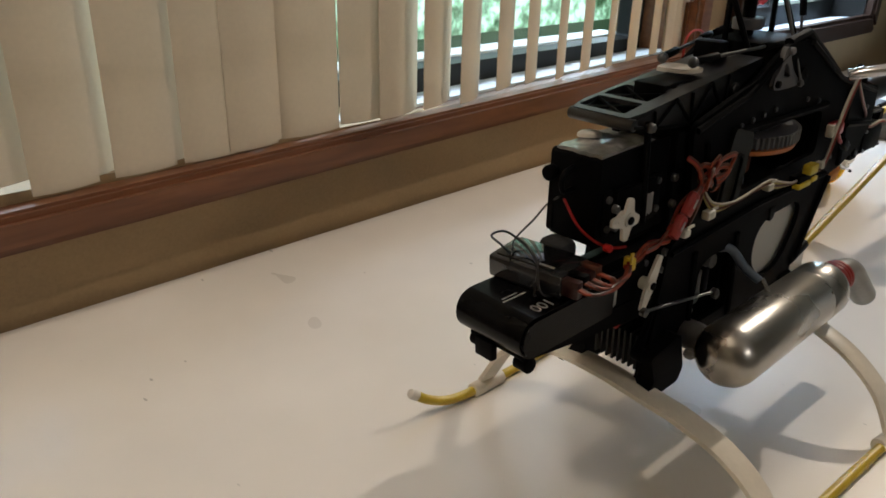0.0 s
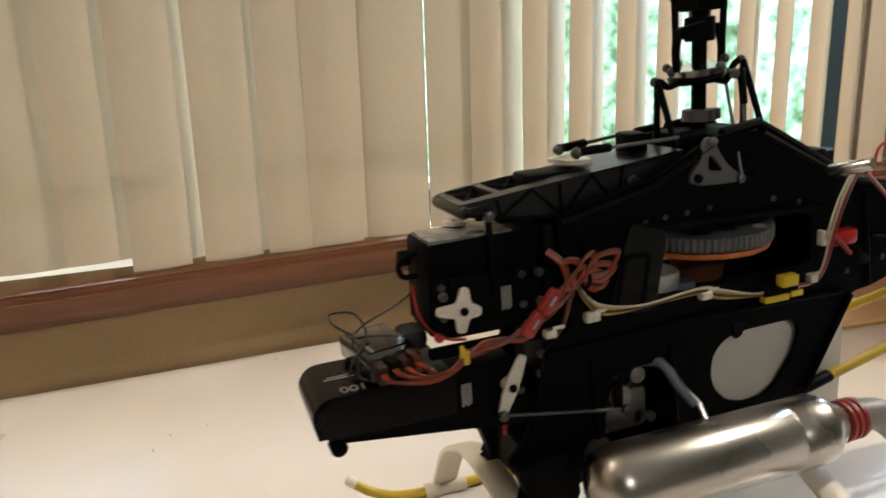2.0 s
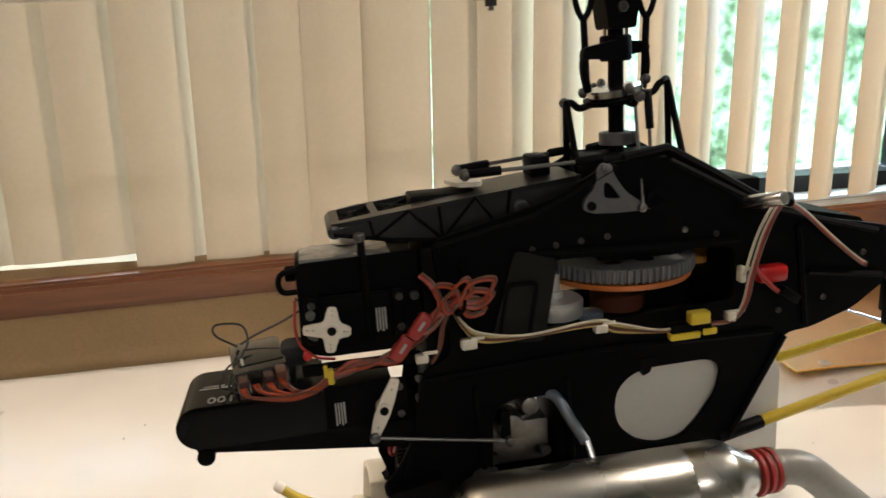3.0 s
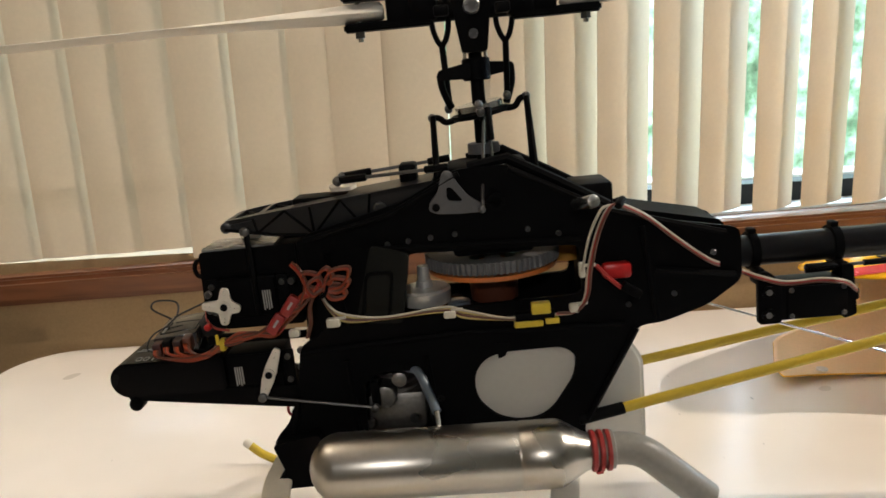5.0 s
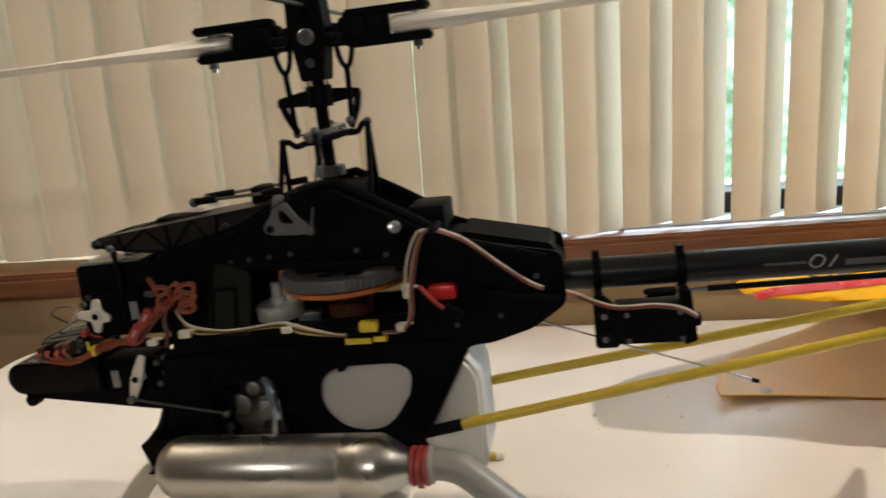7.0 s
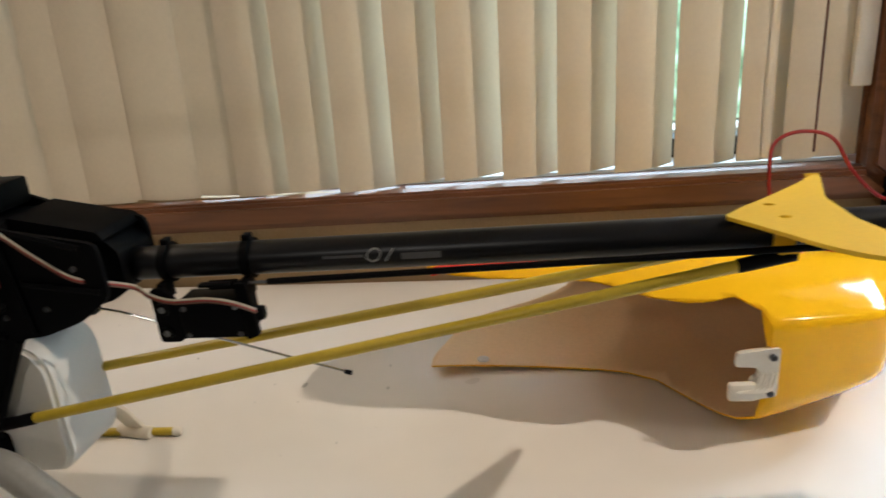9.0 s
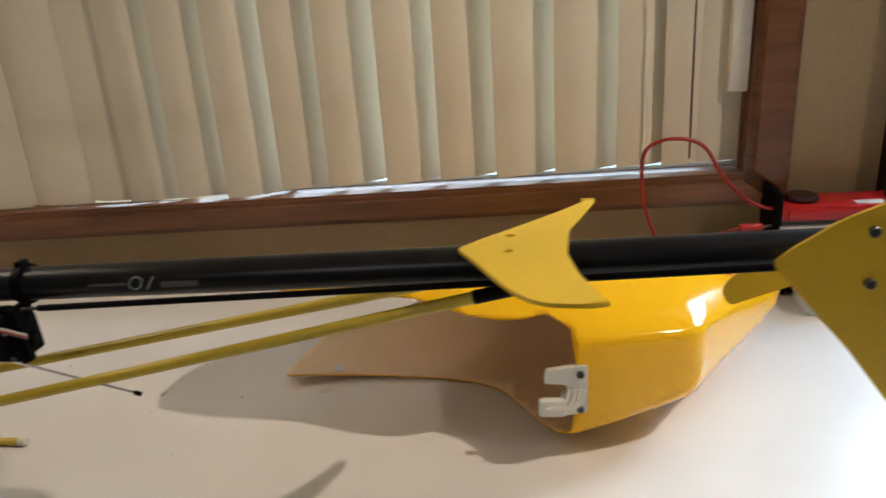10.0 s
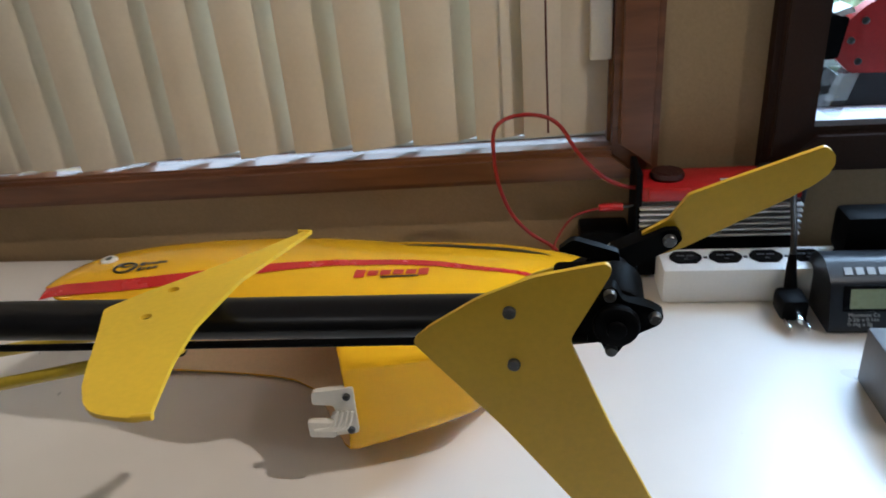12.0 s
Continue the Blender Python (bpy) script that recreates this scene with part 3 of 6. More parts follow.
def roof():
    """The long tapered tray over the nose, an open lattice in front."""
    L, R = -0.033, 0.010

    def crown(u):
        return 0.2580 + (u + 0.178) * 0.150 - 0.28 * max(0, u + 0.178) ** 2
    top = [(-0.173, -0.030), (-0.173, 0.010), (-0.160, 0.012), (-0.030, R), (-0.030, L), (-0.160, -0.033)]
    holes = [[(-0.168, -0.024), (-0.168, 0.009), (-0.150, 0.008), (-0.150, -0.024)], [(-0.146, -0.024), (-0.146, 0.008), (-0.126, 0.006), (-0.126, -0.024)], [(-0.120, -0.024), (-0.120, 0.006), (-0.114, 0.006), (-0.114, -0.024)]]
    bm = plate(top, holes, 0.0, 0.0028, "xy", r=0.002)
    for w in bm.verts:
        w.co.z += crown(w.co.x)
    part("roof_tray", bm, BLACK_TRAY, heli, "black tapered lattice tray")
    for a, b in (((-0.168, -0.024), (-0.150, 0.008)), ((-0.168, 0.009), (-0.150, -0.024)), ((-0.146, -0.024), (-0.126, 0.006)), ((-0.146, 0.008), (-0.126, -0.024))):
        part("cross_brace", tube([(p[0], p[1], crown(p[0]) + 0.001) for p in (a, b)], 0.0011, 6), BLACK_SATIN, heli)
    low = ((-0.172, 0.2565), (-0.140, 0.2505), (-0.100, 0.2465), (-0.066, 0.2465), (-0.030, 0.262))
    for v, out in ((L, -1), (R - 0.002, 1)):
        side = [(-0.173, 0.2560), (-0.171, 0.2590), (-0.100, 0.268), (-0.030, 0.277), (-0.030, 0.262), (-0.066, 0.247), (-0.100, 0.247), (-0.140, 0.251), (-0.164, 0.2555)]
        part("roof_side", plate(side, [], v, v + 0.0014, r=0), BLACK_TRAY, heli)
        edge = v - 0.0006 if out < 0 else v + 0.002
        part("rim", tube([(u, edge, z) for u, z in low], 0.0012, 6), BLACK_SATIN, heli)
        for u0, z0, u1, z1 in ((-0.150, 0.2525, -0.130, 0.266), (-0.130, 0.266, -0.112, 0.248), (-0.112, 0.248, -0.092, 0.270), (-0.092, 0.270, -0.076, 0.247), (-0.150, 0.2525, -0.152, 0.2625), (-0.112, 0.248, -0.113, 0.267), (-0.076, 0.247, -0.072, 0.272), (-0.076, 0.247, -0.050, 0.262)):
            part("lattice_rib", tube([(u0, edge, z0), (u1, edge, z1)], 0.0009, 6), BLACK_SATIN, heli)
    part("nose_bar", rod((-0.1715, L - 0.001, 0.2575), (-0.1715, 0.012, 0.2575), 0.0038, 12, bevel=0.001), BLACK_TRAY, heli)
    screw((-0.066, L - 0.0005, 0.262), (0, -1, 0), 0.0042, heli, 0.003, DARK_STEEL)
    # post that holds the tray over the servo box
    part("post", rod((-0.157, -0.036, 0.196), (-0.158, -0.034, 0.2575), 0.0021, 8), BLACK, heli)
    part("post_ball", lathe(((-0.003, 0.001), (-0.002, 0.0028), (0, 0.0035), (0.002, 0.0028), (0.003, 0.001)), (-0.1585, -0.036, 0.2545), (0, 0, 1), 10), DARK_STEEL, heli)
    # white servo arm with two black push rods on top
    part("elevator_servo", box2((-0.127, -0.022, 0.258), (-0.088, 0.000, 0.2715), 0.0015), BLACK, heli)
    part("servo_arm", plate([(-0.104, -0.004), (-0.103, 0.001), (-0.086, 0.004), (-0.083, -0.010), (-0.086, -0.024), (-0.099, -0.022)], [], 0.274, 0.2765, "xy", r=0.004), WHITE_NYLON, heli, "white nylon servo arm")
    for v, v2 in ((-0.020, -0.038), (0.002, 0.014)):
        part("push_rod", rod((-0.094, v, 0.281), (-0.020, v2, 0.2855), 0.0012, 8), DARK_STEEL, heli)
        part("rod_end", rod((-0.094, v, 0.281), (-0.074, v + (v2 - v) * 0.27, 0.2823), 0.0027, 8, bevel=0.0008), BLACK, heli)
        part("rod_end", rod((-0.034, v + (v2 - v) * 0.81, 0.2845), (-0.018, v2, 0.2857), 0.0026, 8, bevel=0.0008), BLACK, heli)
        part("ball_link", lathe(((-0.0035, 0.001), (-0.002, 0.003), (0, 0.0037), (0.002, 0.003), (0.0035, 0.001)), (-0.0945, v, 0.2805), (0, 0, 1), 10), DARK_STEEL, heli)
    part("rod_guide", box2((-0.053, -0.014, 0.274), (-0.041, 0.006, 0.287), 0.002), BLACK, heli)
    # grey bell crank
    part("bell_crank", plate([(-0.0231, 0.2824), (-0.0197, 0.2841), (-0.0163, 0.2824), (-0.0146, 0.2769), (-0.0074, 0.2667), (0.0033, 0.2590), (0.0024, 0.2552), (-0.0124, 0.2552), (-0.0277, 0.2561), (-0.0333, 0.2586), (-0.0324, 0.2641), (-0.0265, 0.2701)],
                             [[(-0.0209, 0.2731), (-0.0175, 0.2731), (-0.0099, 0.2629), (-0.0209, 0.2641)], circle((-0.0286, 0.2606), 0.0019, 10)], -0.0445, -0.0410, r=0.003), GREY, heli, "grey triangular bell crank")
    part("crank_pivot", rod((-0.0284, -0.047, 0.2606), (-0.0284, -0.036, 0.2606), 0.0026, 12, bevel=0.0008), BLACK, heli)
    part("crank_ball", lathe(((0, 0.001), (0.001, 0.0025), (0.003, 0.0025), (0.004, 0.001)), (-0.0196, -0.049, 0.2815), (0, 1, 0), 10), GREY, heli)
    part("crank_ball", lathe(((0, 0.001), (0.001, 0.0025), (0.003, 0.0025), (0.004, 0.001)), (0.0012, -0.049, 0.2572), (0, 1, 0), 10), DARK_STEEL, heli)
    part("push_rod", rod((0.0016, -0.047, 0.2575), (0.0085, -0.020, 0.321), 0.0011, 8), DARK_STEEL, heli)


def servo_horn(p, blades, parent, turn=0.0):
    """A white nylon horn with tapered arms, small holes and a black screw."""
    outline = []
    n = len(blades)
    for i, (ang, length) in enumerate(blades):
        a, nx = radians(ang + turn), radians(blades[(i + 1) % n][0] + turn) + (2 * math.pi if i == n - 1 else 0)
        w0, w1 = 0.0042, 0.0024
        for d, s in ((0.0052, -1), (length, -1), (length, 1), (0.0052, 1)):
            w = w0 if d < 0.006 else w1
            outline.append((p[0] + d * math.cos(a) - s * w * math.sin(a), p[2] + d * math.sin(a) + s * w * math.cos(a)))
    holes = []
    for ang, length in blades:
        a = radians(ang + turn)
        for d in (0.65, 0.85):
            holes.append(circle((p[0] + d * length * math.cos(a), p[2] + d * length * math.sin(a)), 0.0006, 6))
    horn = part("servo_horn", plate(outline, holes, p[1] - 0.001, p[1] + 0.001, r=0.0016), WHITE_NYLON, parent, "white nylon servo horn")
    part("horn_hub", rod((p[0], p[1] + 0.006, p[2]), (p[0], p[1] - 0.002, p[2]), 0.0042, 14), WHITE_NYLON, horn)
    part("horn_screw", rod((p[0], p[1] - 0.002, p[2]), (p[0], p[1] - 0.0035, p[2]), 0.0026, 10, bevel=0.0006), BLACK, horn)


def servo(lo, hi, parent, flip=False):
    """A servo seen from its output side: case, lid line, ears with screws, a printed label."""
    (u0, z0), (u1, z1) = lo, hi
    s = part("servo", box2((u0, -0.033, z0), (u1, -0.004, z1), 0.0012), BLACK, parent, "small black servo")
    part("servo_lid", box2((u0 + 0.0008, -0.0352, z0 + 0.0008), (u1 - 0.0008, -0.033, z1 - 0.0008), 0.0008), BLACK_SATIN, s)
    for u in (u0 - 0.004, u1 + 0.004):
        part("ear", box2((u - 0.004, -0.0325, z0), (u + 0.004, -0.030, z1), 0.0008), BLACK, s)
        for z in (z0 + 0.005, z1 - 0.005):
            screw((u, -0.0325, z), (0, -1, 0), 0.0022, s, 0.0018)
    return s


def nose():
    # upright servo box with its top sealed in clear tape
    box_frame = [(-0.194, 0.2415), (-0.127, 0.243), (-0.127, 0.186), (-0.181, 0.186), (-0.196, 0.190)]
    part("servo_box", plate(box_frame, [[(-0.186, 0.223), (-0.136, 0.223), (-0.136, 0.195), (-0.184, 0.195)]], -0.031, -0.028, r=0.003), BLACK_SATIN, heli, "black servo box frame")
    part("servo_box_back", plate(box_frame, [], 0.002, 0.006, r=0.003), BLACK_SATIN, heli)
    part("servo_box_front", box2((-0.195, -0.030, 0.188), (-0.190, 0.005, 0.241), 0.002), BLACK_SATIN, heli)
    part("servo_box_top", box2((-0.193, -0.030, 0.226), (-0.128, 0.005, 0.2405), 0.002), BLACK, heli)
    bm = bmesh.new()
    n = 8
    grid = [[bm.verts.new((-0.192 + 0.050 * i / n, -0.029 + 0.033 * j / n, 0.2414 + 0.0016 * noise.noise((i * 0.9, j * 1.3, 2.0)) + 0.002)) for j in range(n + 1)] for i in range(n + 1)]
    for i in range(n):
        for j in range(n):
            bm.faces.new((grid[i][j], grid[i + 1][j], grid[i + 1][j + 1], grid[i][j + 1]))
    res = bmesh.ops.extrude_face_region(bm, geom=bm.faces[:])
    bmesh.ops.translate(bm, vec=(0, 0, -0.0022), verts=[g for g in res["geom"] if isinstance(g, bmesh.types.BMVert)])
    part("clear_tape", bm, FILM, heli, "crinkled clear tape")
    part("tape_button", lathe(((0, 0.0075), (0.002, 0.0072), (0.0035, 0.005), (0.004, 0.0)), (-0.166, 0.001, 0.2435), (0.1, 0.1, 1), 16), WHITE_NYLON, heli, "white plastic disc")
    part("black_tab", box((-0.145, -0.010, 0.2475), (0.022, 0.005, 0.0015), 0.0005), BLACK, heli)
    part("front_loop", tube(spline([(-0.195, -0.012, 0.234), (-0.203, -0.012, 0.232), (-0.2055, -0.012, 0.2265), (-0.203, -0.012, 0.221), (-0.195, -0.012, 0.2205)]), 0.0017, 8), BLACK, heli, "black wire loop")
    part("front_boss", rod((-0.195, 0.002, 0.228), (-0.202, 0.002, 0.228), 0.0048, 14, bevel=0.0015), BLACK_SATIN, heli)
    top_servo = servo((-0.184, 0.1945), (-0.143, 0.2225), heli)
    servo_horn((-0.1785, -0.0400, 0.2050), ((83, 0.0130), (174, 0.0155), (262, 0.0130), (348, 0.0108)), top_servo)
    low_servo = servo((-0.189, 0.141), (-0.147, 0.168), heli)
    servo_horn((-0.1540, -0.0445, 0.1555), ((66, 0.0198), (248, 0.0172)), low_servo)
    for s, u, z in ((top_servo, -0.150, 0.206), (low_servo, -0.178, 0.152)):
        for k in range(4):
            part("label_bar", box2((u + k * 0.0016 - 0.003, -0.0357, z - 0.007 + (k % 2) * 0.001), (u + k * 0.0016 - 0.0021, -0.0352, z + 0.007), 0), PAPER_GREY, s, smooth=0)
    part("servo_rail", box2((-0.197, -0.034, 0.176), (-0.128, -0.028, 0.182), 0.001), BLACK_SATIN, heli)
    for u, z in ((-0.189, 0.214), (-0.189, 0.203), (-0.131, 0.219), (-0.1305, 0.202), (-0.1315, 0.169), (-0.1325, 0.157)):
        screw((u, -0.0375, z), (0, -1, 0), 0.0026, heli, 0.003)
    # battery in its tray, taped down
    bm = bmesh.new()
    prof = []
    for k in range(13):
        a = radians(90 + 180 * k / 12)
        prof.append((-0.2550 + 0.0125 * math.cos(a), 0.1575 + 0.0125 * math.sin(a)))
    prof += [(-0.186, 0.145), (-0.186, 0.170)]
    bm = plate(prof, [], -0.042, 0.011, r=0)
    bmesh.ops.bevel(bm, geom=[e for e in bm.edges if len(e.link_faces) == 2 and e.calc_face_angle(0) > 1.2], offset=0.0015, segments=2, affect="EDGES")
    batt = part("battery_pack", bm, BLACK_GLOSS, heli, "black shrink-wrapped battery pack")
    writing("100", 0.0105, Matrix.Translation((-0.2345, -0.030, 0.1702)) @ pose(0, 0, 0, 0, 0, 180), PAPER_GREY, batt)
    part("label_bar", box2((-0.256, -0.0175, 0.1701), (-0.238, -0.0165, 0.1704)), PAPER_GREY, batt, smooth=0)
    part("label_bar", box2((-0.254, -0.0145, 0.1701), (-0.242, -0.0138, 0.1704)), PAPER_GREY, batt, smooth=0)
    tray = [(-0.259, 0.1450), (-0.259, 0.1410), (-0.150, 0.1270), (-0.131, 0.125), (-0.131, 0.142), (-0.186, 0.1445)]
    part("battery_tray", plate(tray, [], -0.036, 0.006, r=0.002), BLACK_SATIN, heli, "black sloping battery tray")
    for v in (-0.034, 0.001):
        part("tray_peg", rod((-0.2545, v - 0.004, 0.1378), (-0.2545, v + 0.006, 0.1378), 0.0050, 12, bevel=0.001), BLACK_SATIN, heli)
    part("tray_clip", box((-0.2600, -0.008, 0.1385), (0.005, 0.014, 0.012), 0.001), BLACK, heli)
    # receiver lying across the battery, on foam
    lay = pose(-0.2220, -0.0115, 0.1792, 0, -3, 8)
    rec = part("receiver", box((0, 0, 0), (0.030, 0.050, 0.0145), 0.0022, m=lay), CLEAR_WRAP, heli, "smoky grey plastic radio receiver")
    part("receiver_lid", box((0.001, 0.002, 0.0074), (0.025, 0.038, 0.0012), 0.0005, m=lay), GLOSS_LID, rec, "glossy black lid")
    part("foam_pad", box((-0.2180, -0.0085, 0.1712), (0.034, 0.044, 0.004), 0.001), BLACK, rec)
    part("label_bar", box((-0.009, -0.012, 0.0082), (0.0016, 0.010, 0.0004), m=lay), PAPER_GREY, rec, smooth=0)
    for k in range(4):
        c0 = lay @ Vector((-0.0105 + k * 0.0068, -0.0290, 0.0005 + 0.001 * (k % 2)))
        part("plug", box((0, 0, 0), (0.0056, 0.012, 0.0105), 0.0008, m=Matrix.Translation(c0) @ pose(0, 0, 0, 0, 0, 8)), (DARK_RED, BLACK, DARK_RED, W_BROWN)[k], rec)
        for j in range(3):
            a = c0 + Vector((-0.0012 + 0.0012 * j, -0.0055, 0.001))
            part("wire", tube(spline([a, a + Vector((0.004, -0.0055 - 0.0008 * j, -0.0025)), (-0.206 + k * 0.003, -0.0520 + 0.001 * k, 0.1725 + j * 0.0012), (-0.194 + k * 0.002, -0.0510, 0.1735 + j * 0.0013 + k * 0.0008), (-0.186 + k * 0.001, -0.0480, 0.1765 + 0.001 * j + 0.0012 * k), (-0.1815, -0.0460, 0.1800 + 0.0008 * k)], 6), 0.00085, 6), (W_ORANGE, W_ORANGE, W_BROWN)[(j + k) % 3], rec)
    part("antenna_wire", tube(spline([(-0.2340, 0.0000, 0.1875), (-0.2450, -0.0045, 0.1975), (-0.2450, 0.0040, 0.2010), (-0.2310, 0.0060, 0.1985), (-0.2270, -0.0060, 0.1920), (-0.2310, -0.0180, 0.1870), (-0.2380, -0.0280, 0.1750), (-0.2310, -0.0310, 0.1702)]), 0.0007, 6), W_BLACK, rec, "thin black aerial wire")
    part("antenna_wire", tube(spline([(-0.2320, 0.0000, 0.1885), (-0.2230, 0.0060, 0.1915), (-0.2050, 0.0080, 0.1980), (-0.1930, 0.0080, 0.2050), (-0.1970, -0.0040, 0.2140)]), 0.0007, 6), W_BLACK, rec)
    part("antenna_wire", tube(spline([(-0.2290, -0.0180, 0.1885), (-0.2390, -0.0260, 0.1840), (-0.2430, -0.0280, 0.1750), (-0.2370, -0.0240, 0.1705)]), 0.0006, 6), W_BLACK, rec)
    part("wire", tube(spline([(-0.1975, -0.008, 0.214), (-0.1985, -0.020, 0.201), (-0.1955, -0.031, 0.1935), (-0.1880, -0.038, 0.1895), (-0.1780, -0.0405, 0.1880)]), 0.0009, 6), W_RED, heli, "red wire")
    part("yellow_tie", box((-0.1815, -0.0465, 0.1805), (0.004, 0.007, 0.008), 0.0012), YELLOW_PLUG, heli, "yellow cable tie")
    part("yellow_tie_tail", box((-0.1840, -0.0495, 0.1850), (0.002, 0.0012, 0.007)), YELLOW_PLUG, heli, smooth=0)
    part("red_button", rod((-0.193, -0.036, 0.191), (-0.193, -0.041, 0.191), 0.0025, 10, bevel=0.001), RED, heli)
    part("foam_block", box((-0.2010, -0.0080, 0.1830), (0.017, 0.020, 0.014), 0.005), FOAM, heli)


def wiring():
    """The orange tangle of servo leads and the long lead to the tail."""
    r = random.Random(11)

    def ribbon(points, colour, width=0.0026):
        """Three strands side by side."""
        for d in (-1, 0, 1):
            part("wire", tube(spline([(p[0] + d * width * 0.28, p[1] - abs(d) * 0.0003, p[2] + d * width * 0.32) for p in points], 6), 0.0010, 6), colour[d + 1], heli)
    warm = (W_ORANGE, W_RED, W_BROWN)
    run = [(-0.1830, -0.046, 0.1795), (-0.1720, -0.046, 0.1845), (-0.160, -0.046, 0.1860), (-0.148, -0.046, 0.1870), (-0.138, -0.047, 0.1925), (-0.128, -0.048, 0.2030), (-0.118, -0.048, 0.2130), (-0.108, -0.048, 0.2160)]
    for k in range(5):
        j = [(u + r.uniform(-0.003, 0.003), v + r.uniform(-0.004, 0.002), z + r.uniform(-0.003, 0.003)) for u, v, z in run[:8 - k % 2]]
        ribbon(j, (warm, (W_BROWN, W_RED, W_ORANGE), (W_ORANGE, W_ORANGE, W_RED))[k % 3])
    knot = Vector((-0.1075, -0.049, 0.2145))
    for du, dz, w in ((0.019, 0.013, 0.006), (0.014, -0.006, 0.005), (-0.013, 0.011, 0.005), (0.004, 0.014, 0.005), (0.018, 0.004, 0.005), (-0.010, 0.004, 0.006)):
        tip = knot + Vector((du, r.uniform(-0.006, 0.001), dz))
        side = Vector((-dz, 0, du)).normalized() * w
        ribbon([knot, (knot + tip) / 2 + side, tip, (knot + tip) / 2 - side, knot], warm if w > 0.005 else (W_ORANGE, W_ORANGE, W_BROWN))
    ribbon([(-0.128, -0.044, 0.232), (-0.122, -0.048, 0.226), (-0.119, -0.050, 0.216), (-0.126, -0.051, 0.204)], warm)
    ribbon([(-0.112, -0.048, 0.214), (-0.118, -0.050, 0.203), (-0.120, -0.047, 0.190), (-0.124, -0.044, 0.180)], (W_BROWN, W_RED, W_BROWN))
    ribbon([(-0.113, -0.049, 0.214), (-0.124, -0.052, 0.203), (-0.138, -0.051, 0.199), (-0.146, -0.048, 0.193), (-0.140, -0.046, 0.187)], warm)
    part("wire_tie", tube(spline([knot + Vector((0.003 * math.cos(a), 0.004 * math.sin(a), 0.0055 * math.sin(a + 0.6))) for a in (0, 1.3, 2.6, 3.9, 5.2, 6.28)]), 0.0011, 6), BLACK, heli)
    for x0, z0 in ((-0.1310, 0.2050), (-0.1420, 0.1935)):
        m = pose(x0, -0.0515, z0, 0, -52, 0)
        part("heat_shrink", box((0, 0, 0), (0.016, 0.006, 0.0080), 0.0022, m=m), RED_CLAMP, heli, "red wrap with white print")
        part("label_bar", box((0.001, -0.0032, 0), (0.006, 0.0004, 0.0016), m=m), PAPER_GREY, heli, smooth=0)
    for p, s in (((-0.131, -0.050, 0.1855), (0.007, 0.006, 0.005)), ((-0.104, -0.050, 0.1905), (0.009, 0.006, 0.006)), ((-0.026, -0.050, 0.1895), (0.008, 0.006, 0.005)), ((0.056, -0.050, 0.1865), (0.006, 0.006, 0.006)), ((0.0625, -0.050, 0.212), (0.004, 0.006, 0.010))):
        part("white_tie", box(p, s, 0.0012), TIE, heli, "white plastic tie")
        part("tie_tail", box((p[0] + 0.005, p[1] - 0.001, p[2] + 0.003), (0.008, 0.0012, 0.002), 0.0004), TIE, heli)
    lead = [(-0.113, -0.045, 0.214), (-0.106, -0.048, 0.199), (-0.096, -0.050, 0.1905), (-0.070, -0.050, 0.190), (-0.030, -0.050, 0.1915), (-0.016, -0.050, 0.186), (0.010, -0.050, 0.1825), (0.026, -0.050, 0.1815)]
    for k, c in enumerate((W_YELLOW, W_BROWN, W_YELLOW, W_WHITE)):
        part("wire", tube(spline([(u, v - 0.0008 * (k % 2), z + 0.0016 * k * (0.3 + (i % 3) * 0.4)) for i, (u, v, z) in enumerate(lead)]), 0.0008, 6), c, heli)
    part("connector", box((0.030, -0.049, 0.1825), (0.026, 0.008, 0.0075), 0.001), BLACK, heli, "black connector")
    part("connector_cap", box((0.034, -0.0525, 0.1895), (0.0125, 0.007, 0.0075), 0.001), YELLOW_PLUG, heli, "yellow connector cap")
    part("connector_cap", box((0.0255, -0.0515, 0.179), (0.019, 0.006, 0.0042), 0.0008), YELLOW_PLUG, heli)
    part("connector_cap", box((0.041, -0.0515, 0.180), (0.009, 0.006, 0.004), 0.0008), YELLOW_PLUG, heli)
    up = [(0.043, -0.050, 0.183), (0.056, -0.051, 0.184), (0.0635, -0.051, 0.194), (0.066, -0.053, 0.212), (0.072, -0.055, 0.236), (0.080, -0.056, 0.2520), (0.088, -0.054, 0.2540)]
    down = [(0.088, -0.054, 0.2540), (0.106, -0.047, 0.243), (0.128, -0.045, 0.224), (0.148, -0.043, 0.2085), (0.163, -0.036, 0.2020), (0.176, -0.024, 0.1935), (0.188, -0.0290, 0.1890), (0.203, -0.0305, 0.1850), (0.226, -0.0300, 0.1850), (0.243, -0.0290, 0.1815), (0.254, -0.022, 0.1730)]
    for k, c in enumerate((W_WHITE, W_RED, W_BROWN)):
        part("wire", tube(spline([(u + 0.0011 * k, v - 0.0006 * k, z + 0.0006 * k) for u, v, z in up]), 0.0009, 6), c, heli)
        part("wire", tube(spline([(u, v, z - 0.0012 * k + 0.001) for u, v, z in down]), 0.0008, 6), c, heli)
    part("wire", tube(spline([(u - 0.004, v - 0.0006, z) for u, v, z in up[3:]]), 0.0009, 6), W_WHITE, heli)
    part("wire_tie", rod((0.086, -0.058, 0.2535), (0.091, -0.050, 0.2565), 0.0028, 8, bevel=0.001), BLACK, heli)
    part("wire", tube(spline([(0.072, -0.049, 0.214), (0.078, -0.050, 0.207), (0.086, -0.050, 0.199), (0.094, -0.050, 0.195)]), 0.0016, 6), RED_CLAMP, heli)
